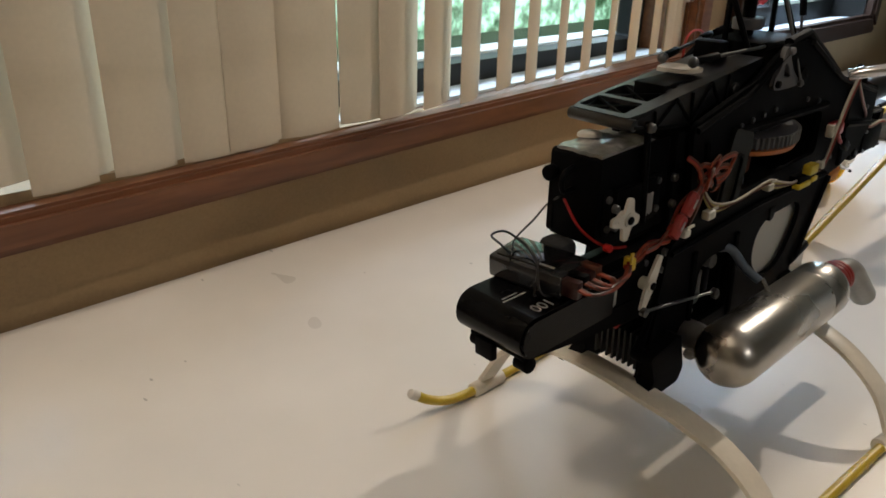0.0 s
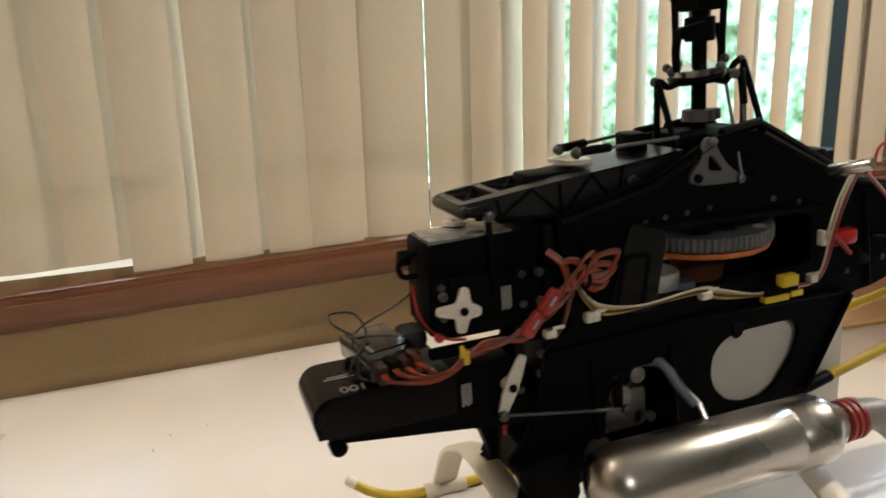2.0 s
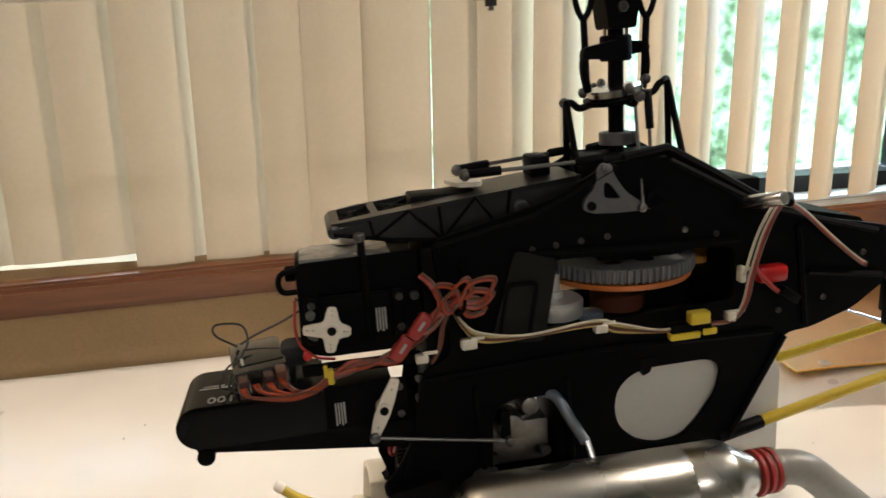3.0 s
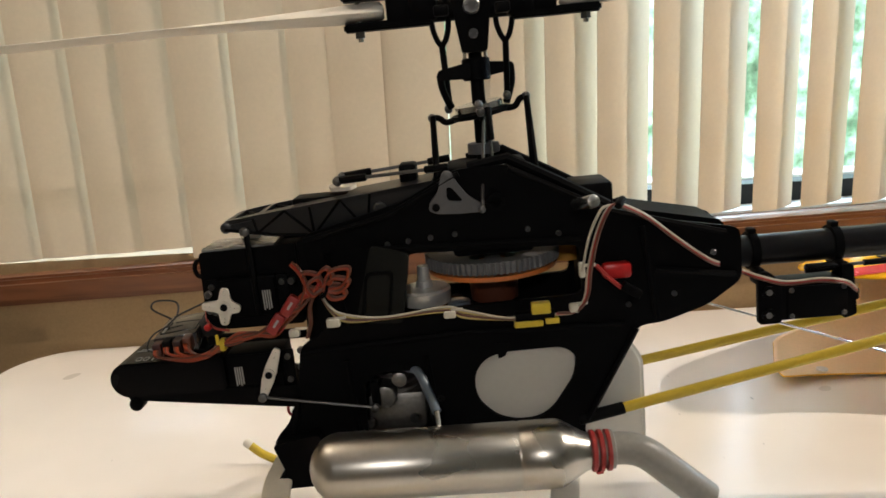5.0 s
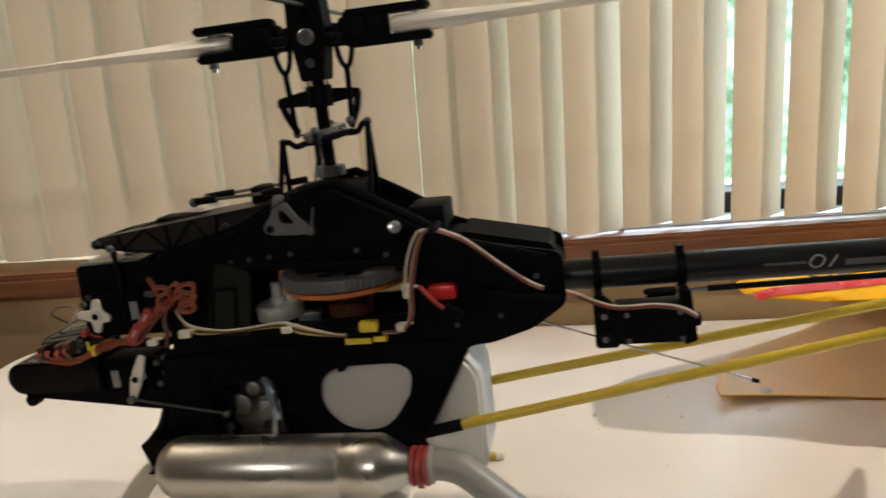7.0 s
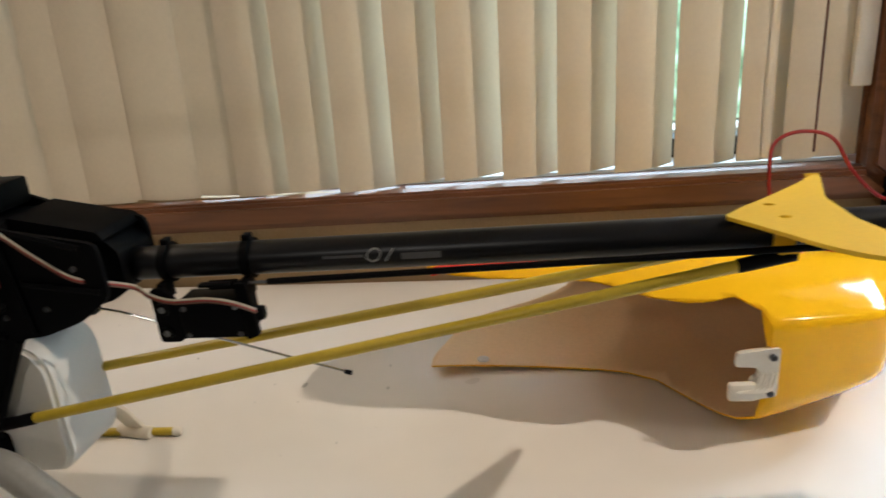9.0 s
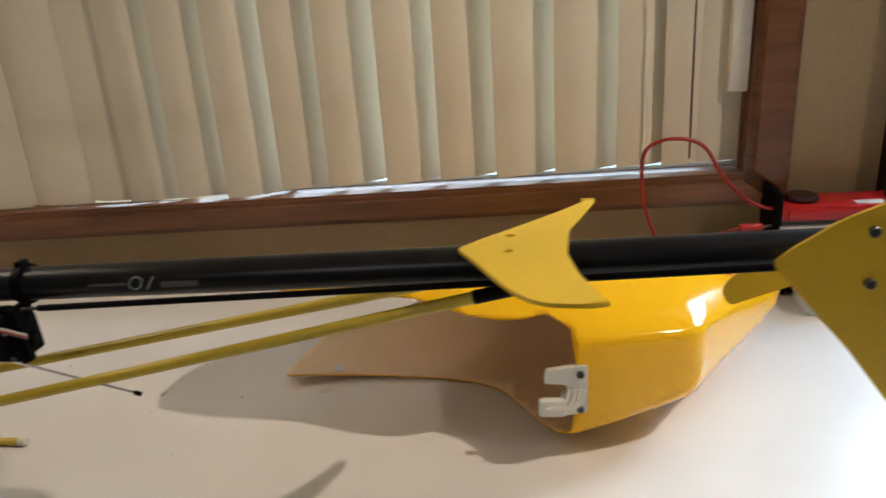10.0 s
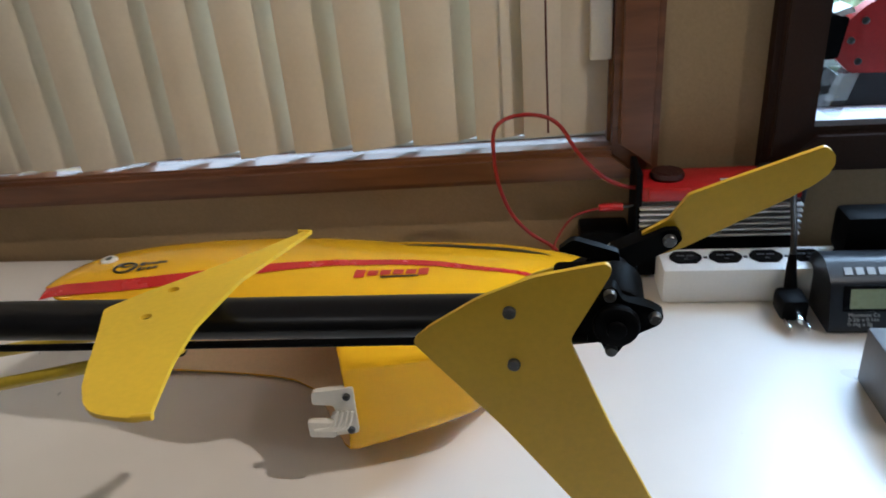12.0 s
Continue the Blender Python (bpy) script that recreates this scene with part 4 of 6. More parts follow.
    part("lead_plug", box((0, 0, 0), (0.014, 0.006, 0.006), 0.0008, m=pose(0.094, -0.050, 0.1955, 0, 35, 0)), BLACK, heli, "black servo plug")
    part("red_block", box2((0.0765, -0.0480, 0.2025), (0.0960, -0.038, 0.2135), 0.003), RED, heli, "red plastic switch block")


def drive():
    """Main gears, clutch, engine, tank, muffler."""
    def toothed(name, z0, z1, r, n, depth, material, label, hub):
        pts = []
        for k in range(n):
            for d, w in ((0.0, -0.28), (depth, -0.14), (depth, 0.14), (0.0, 0.28)):
                a = 2 * math.pi * (k + w) / n
                pts.append((MAST + (r + d - depth) * math.cos(a), (r + d - depth) * math.sin(a)))
        bm = plate(pts, [circle((MAST, 0), hub, 32)], z0, z1, "xy", r=0)
        return part(name, bm, material, heli, label, smooth=30)
    g = toothed("main_gear", 0.2125, 0.2205, 0.0480, 72, 0.0026, GREY_GEAR, "grey nylon main gear", 0.034)
    bm = plate(circle((MAST, 0), 0.036, 32), [circle((MAST + 0.021 * math.cos(radians(60 * k)), 0.021 * math.sin(radians(60 * k))), 0.006, 12) for k in range(6)], 0.2145, 0.2185, "xy", r=0)
    part("gear_web", bm, GREY_GEAR, g)
    part("gear_hub", lathe(((0, 0.016), (0.010, 0.016), (0.0105, 0.012), (0.012, 0.012)), (MAST, 0, 0.216), (0, 0, 1), 28), STEEL, g, "bright metal hub")
    part("tail_drive_gear", lathe(((0, 0.012), (0.0003, 0.034), (0.003, 0.0455), (0.0065, 0.0468), (0.0070, 0.014)), (MAST, 0, 0.2045), (0, 0, 1), 60), ORANGE, heli, "orange nylon drive gear")
    part("gear_boss", lathe(((0, 0.017), (0.020, 0.018)), (MAST, 0, 0.184), (0, 0, 1), 24), W_BROWN, heli, "dark red gear boss")
    part("amber_gear", lathe(((0, 0.011), (0.014, 0.011), (0.0145, 0.009)), (0.060, 0.004, 0.2075), (0, 0, 1), 24), AMBER, heli, "amber nylon pinion")
    part("clutch_bell", lathe(((0, 0.012), (0.001, 0.0175), (0.010, 0.018), (0.0115, 0.0165), (0.012, 0.006), (0.016, 0.0055), (0.0165, 0.0045), (0.027, 0.004)), (-0.043, -0.018, 0.189), (0, 0, 1), 28), FIN_METAL, heli, "machined metal clutch bell")
    part("clutch_pin", rod((-0.043, -0.016, 0.184), (-0.043, -0.016, 0.190), 0.006, 16), STEEL, heli)
    part("idler_roller", lathe(((0, 0.008), (0.012, 0.008), (0.013, 0.006)), (-0.020, -0.020, 0.177), (0, 0, 1), 16), BLUE_TUBE, heli)
    # engine
    part("crankcase", box2((-0.095, -0.026, 0.096), (-0.050, 0.012, 0.126), 0.005), CAST, heli, "cast aluminium engine")
    part("cylinder_head", lathe(((0, 0.018), (0.004, 0.019), (0.006, 0.016), (0.010, 0.019), (0.012, 0.016), (0.016, 0.019), (0.022, 0.014), (0.024, 0.004)), (-0.072, -0.006, 0.124), (0, 0, 1), 24), CAST, heli)
    part("carburettor", rod((-0.078, -0.018, 0.128), (-0.078, -0.038, 0.128), 0.0085, 18, bevel=0.002), CAST, heli)
    part("throttle_arm", box((-0.083, -0.043, 0.134), (0.006, 0.003, 0.018), 0.001), BLACK, heli)
    part("venturi", rod((-0.066, -0.024, 0.140), (-0.066, -0.039, 0.141), 0.0055, 16, bevel=0.001), CAST, heli)
    for p in ((-0.058, -0.038, 0.112), (-0.090, -0.036, 0.110), (-0.0385, -0.0375, 0.126)):
        screw(p, (0, -1, 0), 0.0034, heli, 0.004)
    part("throttle_rod", rod((-0.1605, -0.046, 0.1395), (-0.083, -0.051, 0.1275), 0.0011, 8), DARK_STEEL, heli)
    for u, v, z in ((-0.1605, -0.047, 0.1395), (-0.083, -0.052, 0.1275)):
        part("ball_link", lathe(((0, 0.001), (0.001, 0.003), (0.0045, 0.003), (0.0055, 0.001)), (u, v + 0.003, z), (0, -1, 0), 10), DARK_STEEL, heli)
    part("fuel_tube", tube(spline([(-0.060, -0.034, 0.1475), (-0.052, -0.043, 0.1475), (-0.045, -0.052, 0.134), (-0.0405, -0.062, 0.1255)]), 0.0032, 12), BLUE_TUBE, heli, "translucent grey fuel tube")
    for k in range(8):
        part("cooling_fin", box((-0.136, -0.0355 + k * 0.0046, 0.0985), (0.022, 0.0016, 0.026)), SASH, heli, smooth=0)
    part("wire", tube(spline([(-0.146, -0.020, 0.130), (-0.150, -0.022, 0.124), (-0.151, -0.023, 0.117), (-0.149, -0.019, 0.112), (-0.147, -0.016, 0.116)]), 0.0011, 6), W_RED, heli)
    # fuel tank
    tank = [(-0.018, 0.161), (0.078, 0.161), (0.096, 0.154), (0.1040, 0.140), (0.1040, 0.074), (0.097, 0.061), (0.050, 0.059), (-0.018, 0.090)]
    bm = plate(tank, [], VL + 0.0065, VR + 0.004, r=0.006)
    bmesh.ops.bevel(bm, geom=[e for e in bm.edges if len(e.link_faces) == 2 and e.calc_face_angle(0) > 1.2], offset=0.003, segments=3, affect="EDGES")
    part("fuel_tank", bm, TANK, heli, "milky white plastic fuel tank")
    part("tank_clip", plate([(0.002, 0.163), (0.012, 0.163), (0.009, 0.154), (0.004, 0.152)], [], VL - 0.001, VL + 0.003, r=0.001), BLACK, heli)
    # muffler
    o, way = Vector((-0.126, -0.080, 0.1012)), Vector((0.186, 0.004, -0.0047)).normalized()

    def along(d, side=0.0, rise=0.0):
        return o + way * d + Vector((0, side, rise))
    m = part("muffler", lathe(((0, 0.0), (0.0006, 0.005), (0.002, 0.0098), (0.005, 0.0150), (0.009, 0.0188), (0.014, 0.0213), (0.019, 0.0222), (0.136, 0.0222), (0.1365, 0.0218), (0.138, 0.0218), (0.1385, 0.0222), (0.162, 0.0222), (0.165, 0.0214), (0.173, 0.0168), (0.180, 0.0128), (0.183, 0.0118)), o, way, 48), CHROME, heli, "polished metal exhaust can")
    part("muffler_flange", rod(along(0.030, 0.044, -0.004), along(0.026, 0.012, -0.002), 0.0105, 18, bevel=0.002), GREY_GEAR, m, "dark cast exhaust flange")
    screw(along(0.014, 0.024, -0.008), (-1, -0.3, 0), 0.0042, m, 0.003, CAST)
    part("pressure_nipple", rod((-0.0395, -0.070, 0.118), (-0.0405, -0.064, 0.1275), 0.002, 8), STEEL, m)
    for du in (0.0, 0.0048, 0.0096):
        part("red_clamp", lathe(((0, 0.0118), (0.0008, 0.0134), (0.0030, 0.0134), (0.0038, 0.0118)), along(0.1835 + du), way, 24), RED_CLAMP, m, "red ribbed clamp")
    part("clamp_screw", rod(along(0.189, -0.003, -0.0150), along(0.189, 0.0, -0.0120), 0.0025, 8), RED_CLAMP, m)
    p0 = along(0.182)
    bend = [(0, 0, 0), (0.010, 0, 0.0003), (0.025, 0, 0.0), (0.038, -0.001, -0.0045), (0.054, -0.002, -0.0185), (0.076, -0.003, -0.0385)]
    part("exhaust_pipe", tube(spline([p0 + Vector(q) for q in bend], 6), [0.0105] * 7 + [0.0118] * 2 + [0.0105] * 22, 20), SILICONE, m, "grey silicone exhaust bend")
    part("pipe_lip", lathe(((0, 0.0105), (0.001, 0.0126), (0.003, 0.0126), (0.004, 0.0105)), p0 + Vector((0.0135, 0, 0.0003)), (1, 0, 0), 24), SILICONE, m)


def rotor_head():
    part("mast", rod((MAST, 0, 0.20), (MAST, 0, 0.43), 0.0047, 18), BLACK, heli, "dark steel mast")
    part("top_bearing", lathe(((0, 0.0105), (0.007, 0.0105), (0.0075, 0.009)), (MAST, 0, 0.2885), (0, 0, 1), 20), GREY, heli, "grey bearing collar")
    part("bearing_tab", box((0.0145, -0.004, 0.2925), (0.006, 0.008, 0.007), 0.001), GREY, heli)
    # swashplate, leaning a little
    tilt = Matrix.Translation((MAST, 0, 0.3175)) @ pose(0, 0, 0, 3, -8, 0)

    def put(bm):
        bmesh.ops.transform(bm, matrix=tilt, verts=bm.verts[:])
        return bm
    sw = part("swashplate", put(lathe(((-0.004, 0.012), (-0.003, 0.019), (0.0, 0.020), (0.001, 0.012)), (0, 0, 0), (0, 0, 1), 28)), BLACK, heli, "tilted black and silver swashplate")
    part("swash_ring", put(lathe(((0.001, 0.011), (0.0015, 0.0165), (0.0055, 0.0165), (0.006, 0.011)), (0, 0, 0), (0, 0, 1), 28)), STEEL, sw, "bright upper ring")
    for a in (0, 90, 180, 270):
        c, s = math.cos(radians(a)), math.sin(radians(a))
        part("swash_arm", put(tube(spline([(0.016 * c, 0.016 * s, -0.002), (0.024 * c, 0.024 * s, -0.0025), (0.0285 * c, 0.0285 * s, 0.0015), (0.0335 * c, 0.0335 * s, 0.0025)]), 0.0022, 8)), BLACK, sw)
        part("swash_ball", put(lathe(((-0.003, 0.001), (-0.002, 0.0026), (0, 0.0032), (0.002, 0.0026), (0.003, 0.001)), (0.033 * c, 0.033 * s, 0.0025), (0, 0, 1), 10)), DARK_STEEL, sw)
        part("upper_ball", put(lathe(((-0.003, 0.001), (-0.002, 0.0024), (0, 0.003), (0.002, 0.0024), (0.003, 0.001)), (0.0205 * c, 0.0205 * s, 0.006), (0, 0, 1), 10)), DARK_STEEL, sw)
    # links down to the frame: thick plastic ends on thin steel
    for u, v, u2, v2 in ((-0.0265, -0.002, -0.027, -0.012), (0.0385, -0.002, 0.040, -0.012)):
        for dv in (-0.010, 0.010):
            part("a_link", rod((u, v, 0.3165 if u < 0 else 0.3245), (u2, v2 + dv, 0.276), 0.0021, 8, bevel=0.0006), BLACK, heli)
    part("down_link", rod((0.0105, -0.033, 0.319), (0.011, -0.040, 0.262), 0.0010, 8), DARK_STEEL, heli)
    part("link_sleeve", rod((0.0105, -0.033, 0.321), (0.0108, -0.036, 0.300), 0.0024, 8, bevel=0.0006), BLACK, heli)
    # washout
    wo = part("washout_hub", lathe(((0, 0.0085), (0.001, 0.0095), (0.014, 0.0095), (0.015, 0.0085)), (MAST, 0, 0.338), (0, 0, 1), 20), BLACK, heli, "black washout hub")
    for s in (-1, 1):
        part("washout_arm", plate([(MAST + s * 0.004, 0.3505), (MAST + s * 0.026, 0.3485 if s > 0 else 0.3465), (MAST + s * 0.027, 0.343 if s > 0 else 0.340), (MAST + s * 0.004, 0.3395)], [], s * 0.0125 - 0.003, s * 0.0125 + 0.003, r=0.0025), BLACK, wo)
        part("washout_link", tube(spline([(MAST + s * 0.0245, s * 0.012, 0.3435), (MAST + s * 0.0235, s * 0.008, 0.334), (MAST + s * 0.019, s * 0.003, 0.3215)]), 0.0026, 8), BLACK, wo)
        # forked links to the blade mixers
        b, t = Vector((MAST + s * 0.020, s * 0.004, 0.322)), Vector((MAST + s * 0.0215, s * 0.004, 0.362))
        part("mixer_link", rod(b, t, 0.0022, 8, bevel=0.0006), BLACK, wo)
        for d in (-1, 1):
            part("link_fork", tube(spline([t, t + Vector((d * 0.0035, 0, 0.006)), t + Vector((d * 0.0055, 0, 0.016)), t + Vector((d * 0.0045, 0, 0.032))]), 0.0019, 8), BLACK, wo)
        part("steel_pin", rod((MAST + s * 0.007, 0, 0.350), (MAST + s * 0.007, 0, 0.362), 0.0012, 8), STEEL, wo)
    # hub block and blade grips
    hub = part("rotor_hub", plate([(MAST - 0.0085, 0.3565), (MAST + 0.0085, 0.3565), (MAST + 0.0135, 0.392), (MAST + 0.012, 0.415), (MAST - 0.012, 0.415), (MAST - 0.0135, 0.392)], [], -0.010, 0.010, r=0.002), BLACK_SATIN, heli, "black rotor head block")
    screw((MAST, -0.010, 0.386), (0, -1, 0), 0.0056, hub, 0.004)
    screw((MAST, -0.010, 0.3685), (0, -1, 0), 0.0032, hub, 0.002, DARK_STEEL)
    part("feather_shaft", rod((-0.040, 0, 0.386), (0.052, 0, 0.3845), 0.0072, 18), BLACK, hub)
    part("flybar", rod((MAST, -0.14, 0.407), (MAST, 0.14, 0.407), 0.0017, 8), DARK_STEEL, hub)
    for s in (-1, 1):
        zc = 0.3885 if s < 0 else 0.3870
        g = part("blade_grip", box((MAST + s * 0.032, 0, zc), (0.020, 0.020, 0.019), 0.004), BLACK_SATIN, heli, "black blade grip")
        for dz in (0.0080, -0.0115):
            arm = [(MAST + s * 0.026, -0.009), (MAST + s * 0.060, -0.0085), (MAST + s * 0.086, -0.0075), (MAST + s * 0.0865, 0.0075), (MAST + s * 0.060, 0.0085), (MAST + s * 0.026, 0.009)]
            bm = plate(arm, [], zc + dz, zc + dz + 0.0056, "xy", r=0.005)
            bmesh.ops.bevel(bm, geom=[e for e in bm.edges if len(e.link_faces) == 2 and e.calc_face_angle(0) > 1.2], offset=0.0014, segments=2, affect="EDGES")
            part("grip_plate", bm, BLACK_SATIN, g)
        part("grip_web", box((MAST + s * 0.0475, 0, zc - 0.0005), (0.018, 0.015, 0.022), 0.003), BLACK_SATIN, g)
        part("grip_bolt", rod((MAST + s * 0.0757, 0, zc - 0.0180), (MAST + s * 0.0757, 0, zc + 0.0130), 0.0019, 8), STEEL, g)
        part("grip_nut", rod((MAST + s * 0.0757, 0, zc - 0.0155), (MAST + s * 0.0757, 0, zc - 0.0110), 0.0036, 6), SCREW, g)
        part("mixer_arm", box((MAST + s * 0.020, -0.012, zc - 0.004), (0.010, 0.010, 0.007), 0.0015), BLACK, g)
        # blade: thick rounded root, thin wing section
        bm = bmesh.new()
        rows = []
        for d, ch, th, off in ((0.0585, 0.012, 0.0095, 0.0), (0.0610, 0.018, 0.0135, 0.0), (0.066, 0.020, 0.0145, 0.0), (0.10, 0.022, 0.0120, 0.001), (0.15, 0.040, 0.0075, 0.008), (0.20, 0.048, 0.005, 0.011), (0.60, 0.048, 0.005, 0.011), (0.604, 0.044, 0.003, 0.011)):
            row = []
            for k in range(12):
                a = 2 * math.pi * k / 12
                y = 0.5 * ch * math.cos(a) + off * s
                t = 0.5 * th * math.sin(a) * (1.0 if math.cos(a) * s < 0 else 0.75 - 0.35 * abs(math.cos(a)))
                row.append(bm.verts.new((MAST + s * d, y, zc + t)))
            rows.append(row)
        for a, b in zip(rows, rows[1:]):
            for k in range(12):
                bm.faces.new((a[k], a[(k + 1) % 12], b[(k + 1) % 12], b[k]))
        bm.faces.new(rows[0]), bm.faces.new(rows[-1])
        part("rotor_blade", bm, WHITE_NYLON, heli, "white main rotor blade")


BZ = 0.2015


def tail():
    part("boom_mount", plate([(0.098, 0.236), (0.158, 0.226), (0.168, 0.216), (0.168, 0.190), (0.156, 0.183), (0.128, 0.177), (0.098, 0.174)], [], -0.020, 0.018, r=0.004), BLACK_SATIN, heli, "black boom mount")
    part("mount_flange", plate([(0.100, 0.245), (0.160, 0.232), (0.164, 0.226), (0.100, 0.234)], [], -0.026, 0.022, r=0.002), BLACK_SATIN, heli)
    boom = part("tail_boom", rod((0.150, 0, BZ), (0.805, 0, BZ), 0.0112, 32), BOOM, heli, "long black tube tail boom")
    # printed marks on the tube: plain slanted shapes and bars
    for a, b, h, z in ((0.2996, 0.3262, 0.0018, 0.0010), (0.3500, 0.3750, 0.0042, -0.0004)):
        bm = bmesh.new()
        for u in (a, b):
            for q in (-1, 1):
                ang = math.asin((z + q * h / 2) / 0.0114)
                bm.verts.new((u, -0.0114 * math.cos(ang), BZ + 0.0114 * math.sin(ang)))
        v = bm.verts[:]
        bm.faces.new((v[0], v[1], v[3], v[2]))
        part("printed_mark", bm, BOOM_PRINT, boom, smooth=0)
    for u0, w in ((0.3280, 0.0098), (0.3390, 0.0092)):
        loop = ((0.30, -0.9), (0.02, -0.2), (0.25, 0.7), (0.62, 1.0), (0.95, 0.5), (0.75, -0.5), (0.35, -0.9)) if w > 0.0095 else ((0.1, -0.9), (0.4, 0.0), (0.7, 0.9))
        line = []
        for t, q in loop:
            ang = math.asin((0.0008 + 0.0044 * q) / 0.0115)
            line.append((u0 + w * t, -0.0114 * math.cos(ang), BZ + 0.0114 * math.sin(ang)))
        part("printed_mark", tube(spline(line), 0.00055, 5), PAPER_GREY, boom)
    for u in (0.1900, 0.2470):
        c = part("boom_clamp", lathe(((-0.003, 0.0115), (-0.0028, 0.0135), (0.0028, 0.0135), (0.003, 0.0115)), (u, 0, BZ), (1, 0, 0), 28), BLACK, heli, "black boom clamp")
        part("clamp_lug", box((u, 0, BZ + 0.0145), (0.0055, 0.008, 0.004), 0.001), BLACK, c)
        part("clamp_leg", box((u, -0.012, BZ - 0.0150), (0.0055, 0.014, 0.012), 0.001), BLACK, c)
    # rudder servo slung under the boom
    sv = part("rudder_servo", box2((0.2010, -0.0250, 0.1557), (0.2465, 0.0000, 0.1817), 0.0018), BLACK, heli, "black rudder servo")
    part("servo_lid", box2((0.2050, -0.0268, 0.1572), (0.2460, -0.0250, 0.1802), 0.001), BLACK_SATIN, sv)
    part("servo_bracket", plate([(0.1860, 0.1542), (0.1855, 0.1912), (0.1930, 0.1922), (0.2015, 0.1832), (0.2020, 0.1542)], [], -0.0250, -0.0210, r=0.003), BLACK_SATIN, sv)
    part("servo_bracket", plate([(0.2450, 0.1532), (0.2425, 0.1922), (0.2505, 0.1922), (0.2540, 0.1562)], [], -0.0235, -0.0195, r=0.002), BLACK_SATIN, sv)
    for u, z in ((0.1925, 0.1777), (0.1925, 0.1612)):
        part("grommet", lathe(((0, 0.0045), (0.002, 0.0045), (0.002, 0.002), (0.001, 0.0018)), (u, -0.0250, z), (0, -1, 0), 12), BLACK, sv)
        screw((u, -0.0267, z), (0, -1, 0), 0.0021, sv, 0.0012)
    for u, z in ((0.2075, 0.1780), (0.2080, 0.1594), (0.2433, 0.1594), (0.2427, 0.1780)):
        screw((u, -0.0268, z), (0, -1, 0), 0.0017, sv, 0.0012)
    part("cable_gland", box((0.2525, -0.0165, 0.1692), (0.010, 0.008, 0.009), 0.002), BLACK, sv)
    part("servo_arm", box((0.2295, -0.0225, 0.1922), (0.020, 0.006, 0.0022), 0.0006), BLACK, sv)
    part("push_rod", rod((0.228, -0.0145, 0.1890), (0.790, -0.018, 0.200), 0.0012, 8), DARK_STEEL, heli, "long black tail push rod")
    part("rod_sleeve", rod((0.262, -0.0147, 0.1897), (0.790, -0.018, 0.200), 0.0021, 10), BLACK, heli)
    part("rod_end", rod((0.222, -0.0145, 0.1888), (0.242, -0.0145, 0.1892), 0.0034, 8, bevel=0.001), BLACK, heli)
    # aerial
    part("aerial_boss", box((0.128, -0.010, 0.1745), (0.016, 0.010, 0.008), 0.002), BLACK, heli)
    part("aerial", tube(((0.134, -0.010, 0.1745), (0.150, -0.008, 0.170), (0.296, 0.010, 0.1105)), 0.0009, 8), STEEL, heli, "thin bare aerial wire")
    part("aerial_tip", rod((0.2945, 0.0098, 0.1112), (0.2995, 0.0104, 0.1092), 0.0017, 8, bevel=0.0005), BLACK, heli)
    # yellow boom braces with black ends
    for a, b in (((0.056, -0.040, 0.1013), (0.579, -0.013, 0.1915)), ((0.056, 0.024, 0.1050), (0.579, 0.013, 0.1945))):
        a, b = Vector(a), Vector(b)
        d = b - a
        br = part("boom_brace", rod(a + d * 0.05, b - d * 0.05, 0.0037, 16), YELLOW_TUBE, heli, "yellow tubular boom brace")
        part("brace_end", rod(a, a + d * 0.062, 0.0043, 12, bevel=0.001), BLACK, br)
        part("brace_end", rod(b - d * 0.062, b, 0.0043, 12, bevel=0.001), BLACK, br)
    part("brace_clamp", lathe(((-0.006, 0.0115), (-0.0055, 0.0138), (0.0055, 0.0138), (0.006, 0.0115)), (0.573, 0, BZ), (1, 0, 0), 28), YELLOW, heli, "yellow fin clamp")
    part("clamp_ear", box((0.574, 0, BZ - 0.009), (0.012, 0.034, 0.008), 0.002), YELLOW, heli)
    # horizontal fin
    fin = [(0.540, -0.012), (0.552, 0.005), (0.572, 0.028), (0.598, 0.060), (0.618, 0.089), (0.621, 0.086), (0.6035, 0.020), (0.6025, -0.030), (0.608, -0.062), (0.6195, -0.101), (0.615, -0.104), (0.604, -0.1030), (0.593, -0.1010), (0.5845, -0.0945), (0.576, -0.083), (0.568, -0.068), (0.560, -0.051), (0.551, -0.033)]
    bm = plate(fin, [circle((0.569, 0.009), 0.0034, 12, 0.9), circle((0.570, -0.021), 0.0034, 12, 0.9)], 0.2145, 0.2168, "xy", r=0.004)

    def droop(b):
        for w in b.verts:
            w.co.z += -0.001 - 0.055 * (w.co.y + 0.01)
        return b
    hf = part("horizontal_fin", droop(bm), YELLOW, heli, "yellow plastic horizontal fin")
    for v in (0.088, -0.1025):
        part("fin_tip", droop(tube([(0.612, v, 0.2158), (0.6205, v * 0.985, 0.2158)], 0.0017, 8)), YELLOW, hf)
    # vertical fin on the near side
    vf = [(0.708, 0.203), (0.718, 0.2115), (0.742, 0.226), (0.768, 0.2365), (0.800, 0.2425), (0.802, 0.2385), (0.782, 0.203), (0.800, 0.152), (0.822, 0.098), (0.840, 0.050), (0.838, 0.044), (0.822, 0.048), (0.790, 0.090), (0.748, 0.152)]
    f = part("vertical_fin", plate(vf, [], -0.0245, -0.0220, r=0.004), YELLOW, heli, "yellow plastic vertical fin")
    for z in (0.219, 0.1905):
        screw((0.756, -0.0245, z), (0, -1, 0), 0.0030, f, 0.0026)
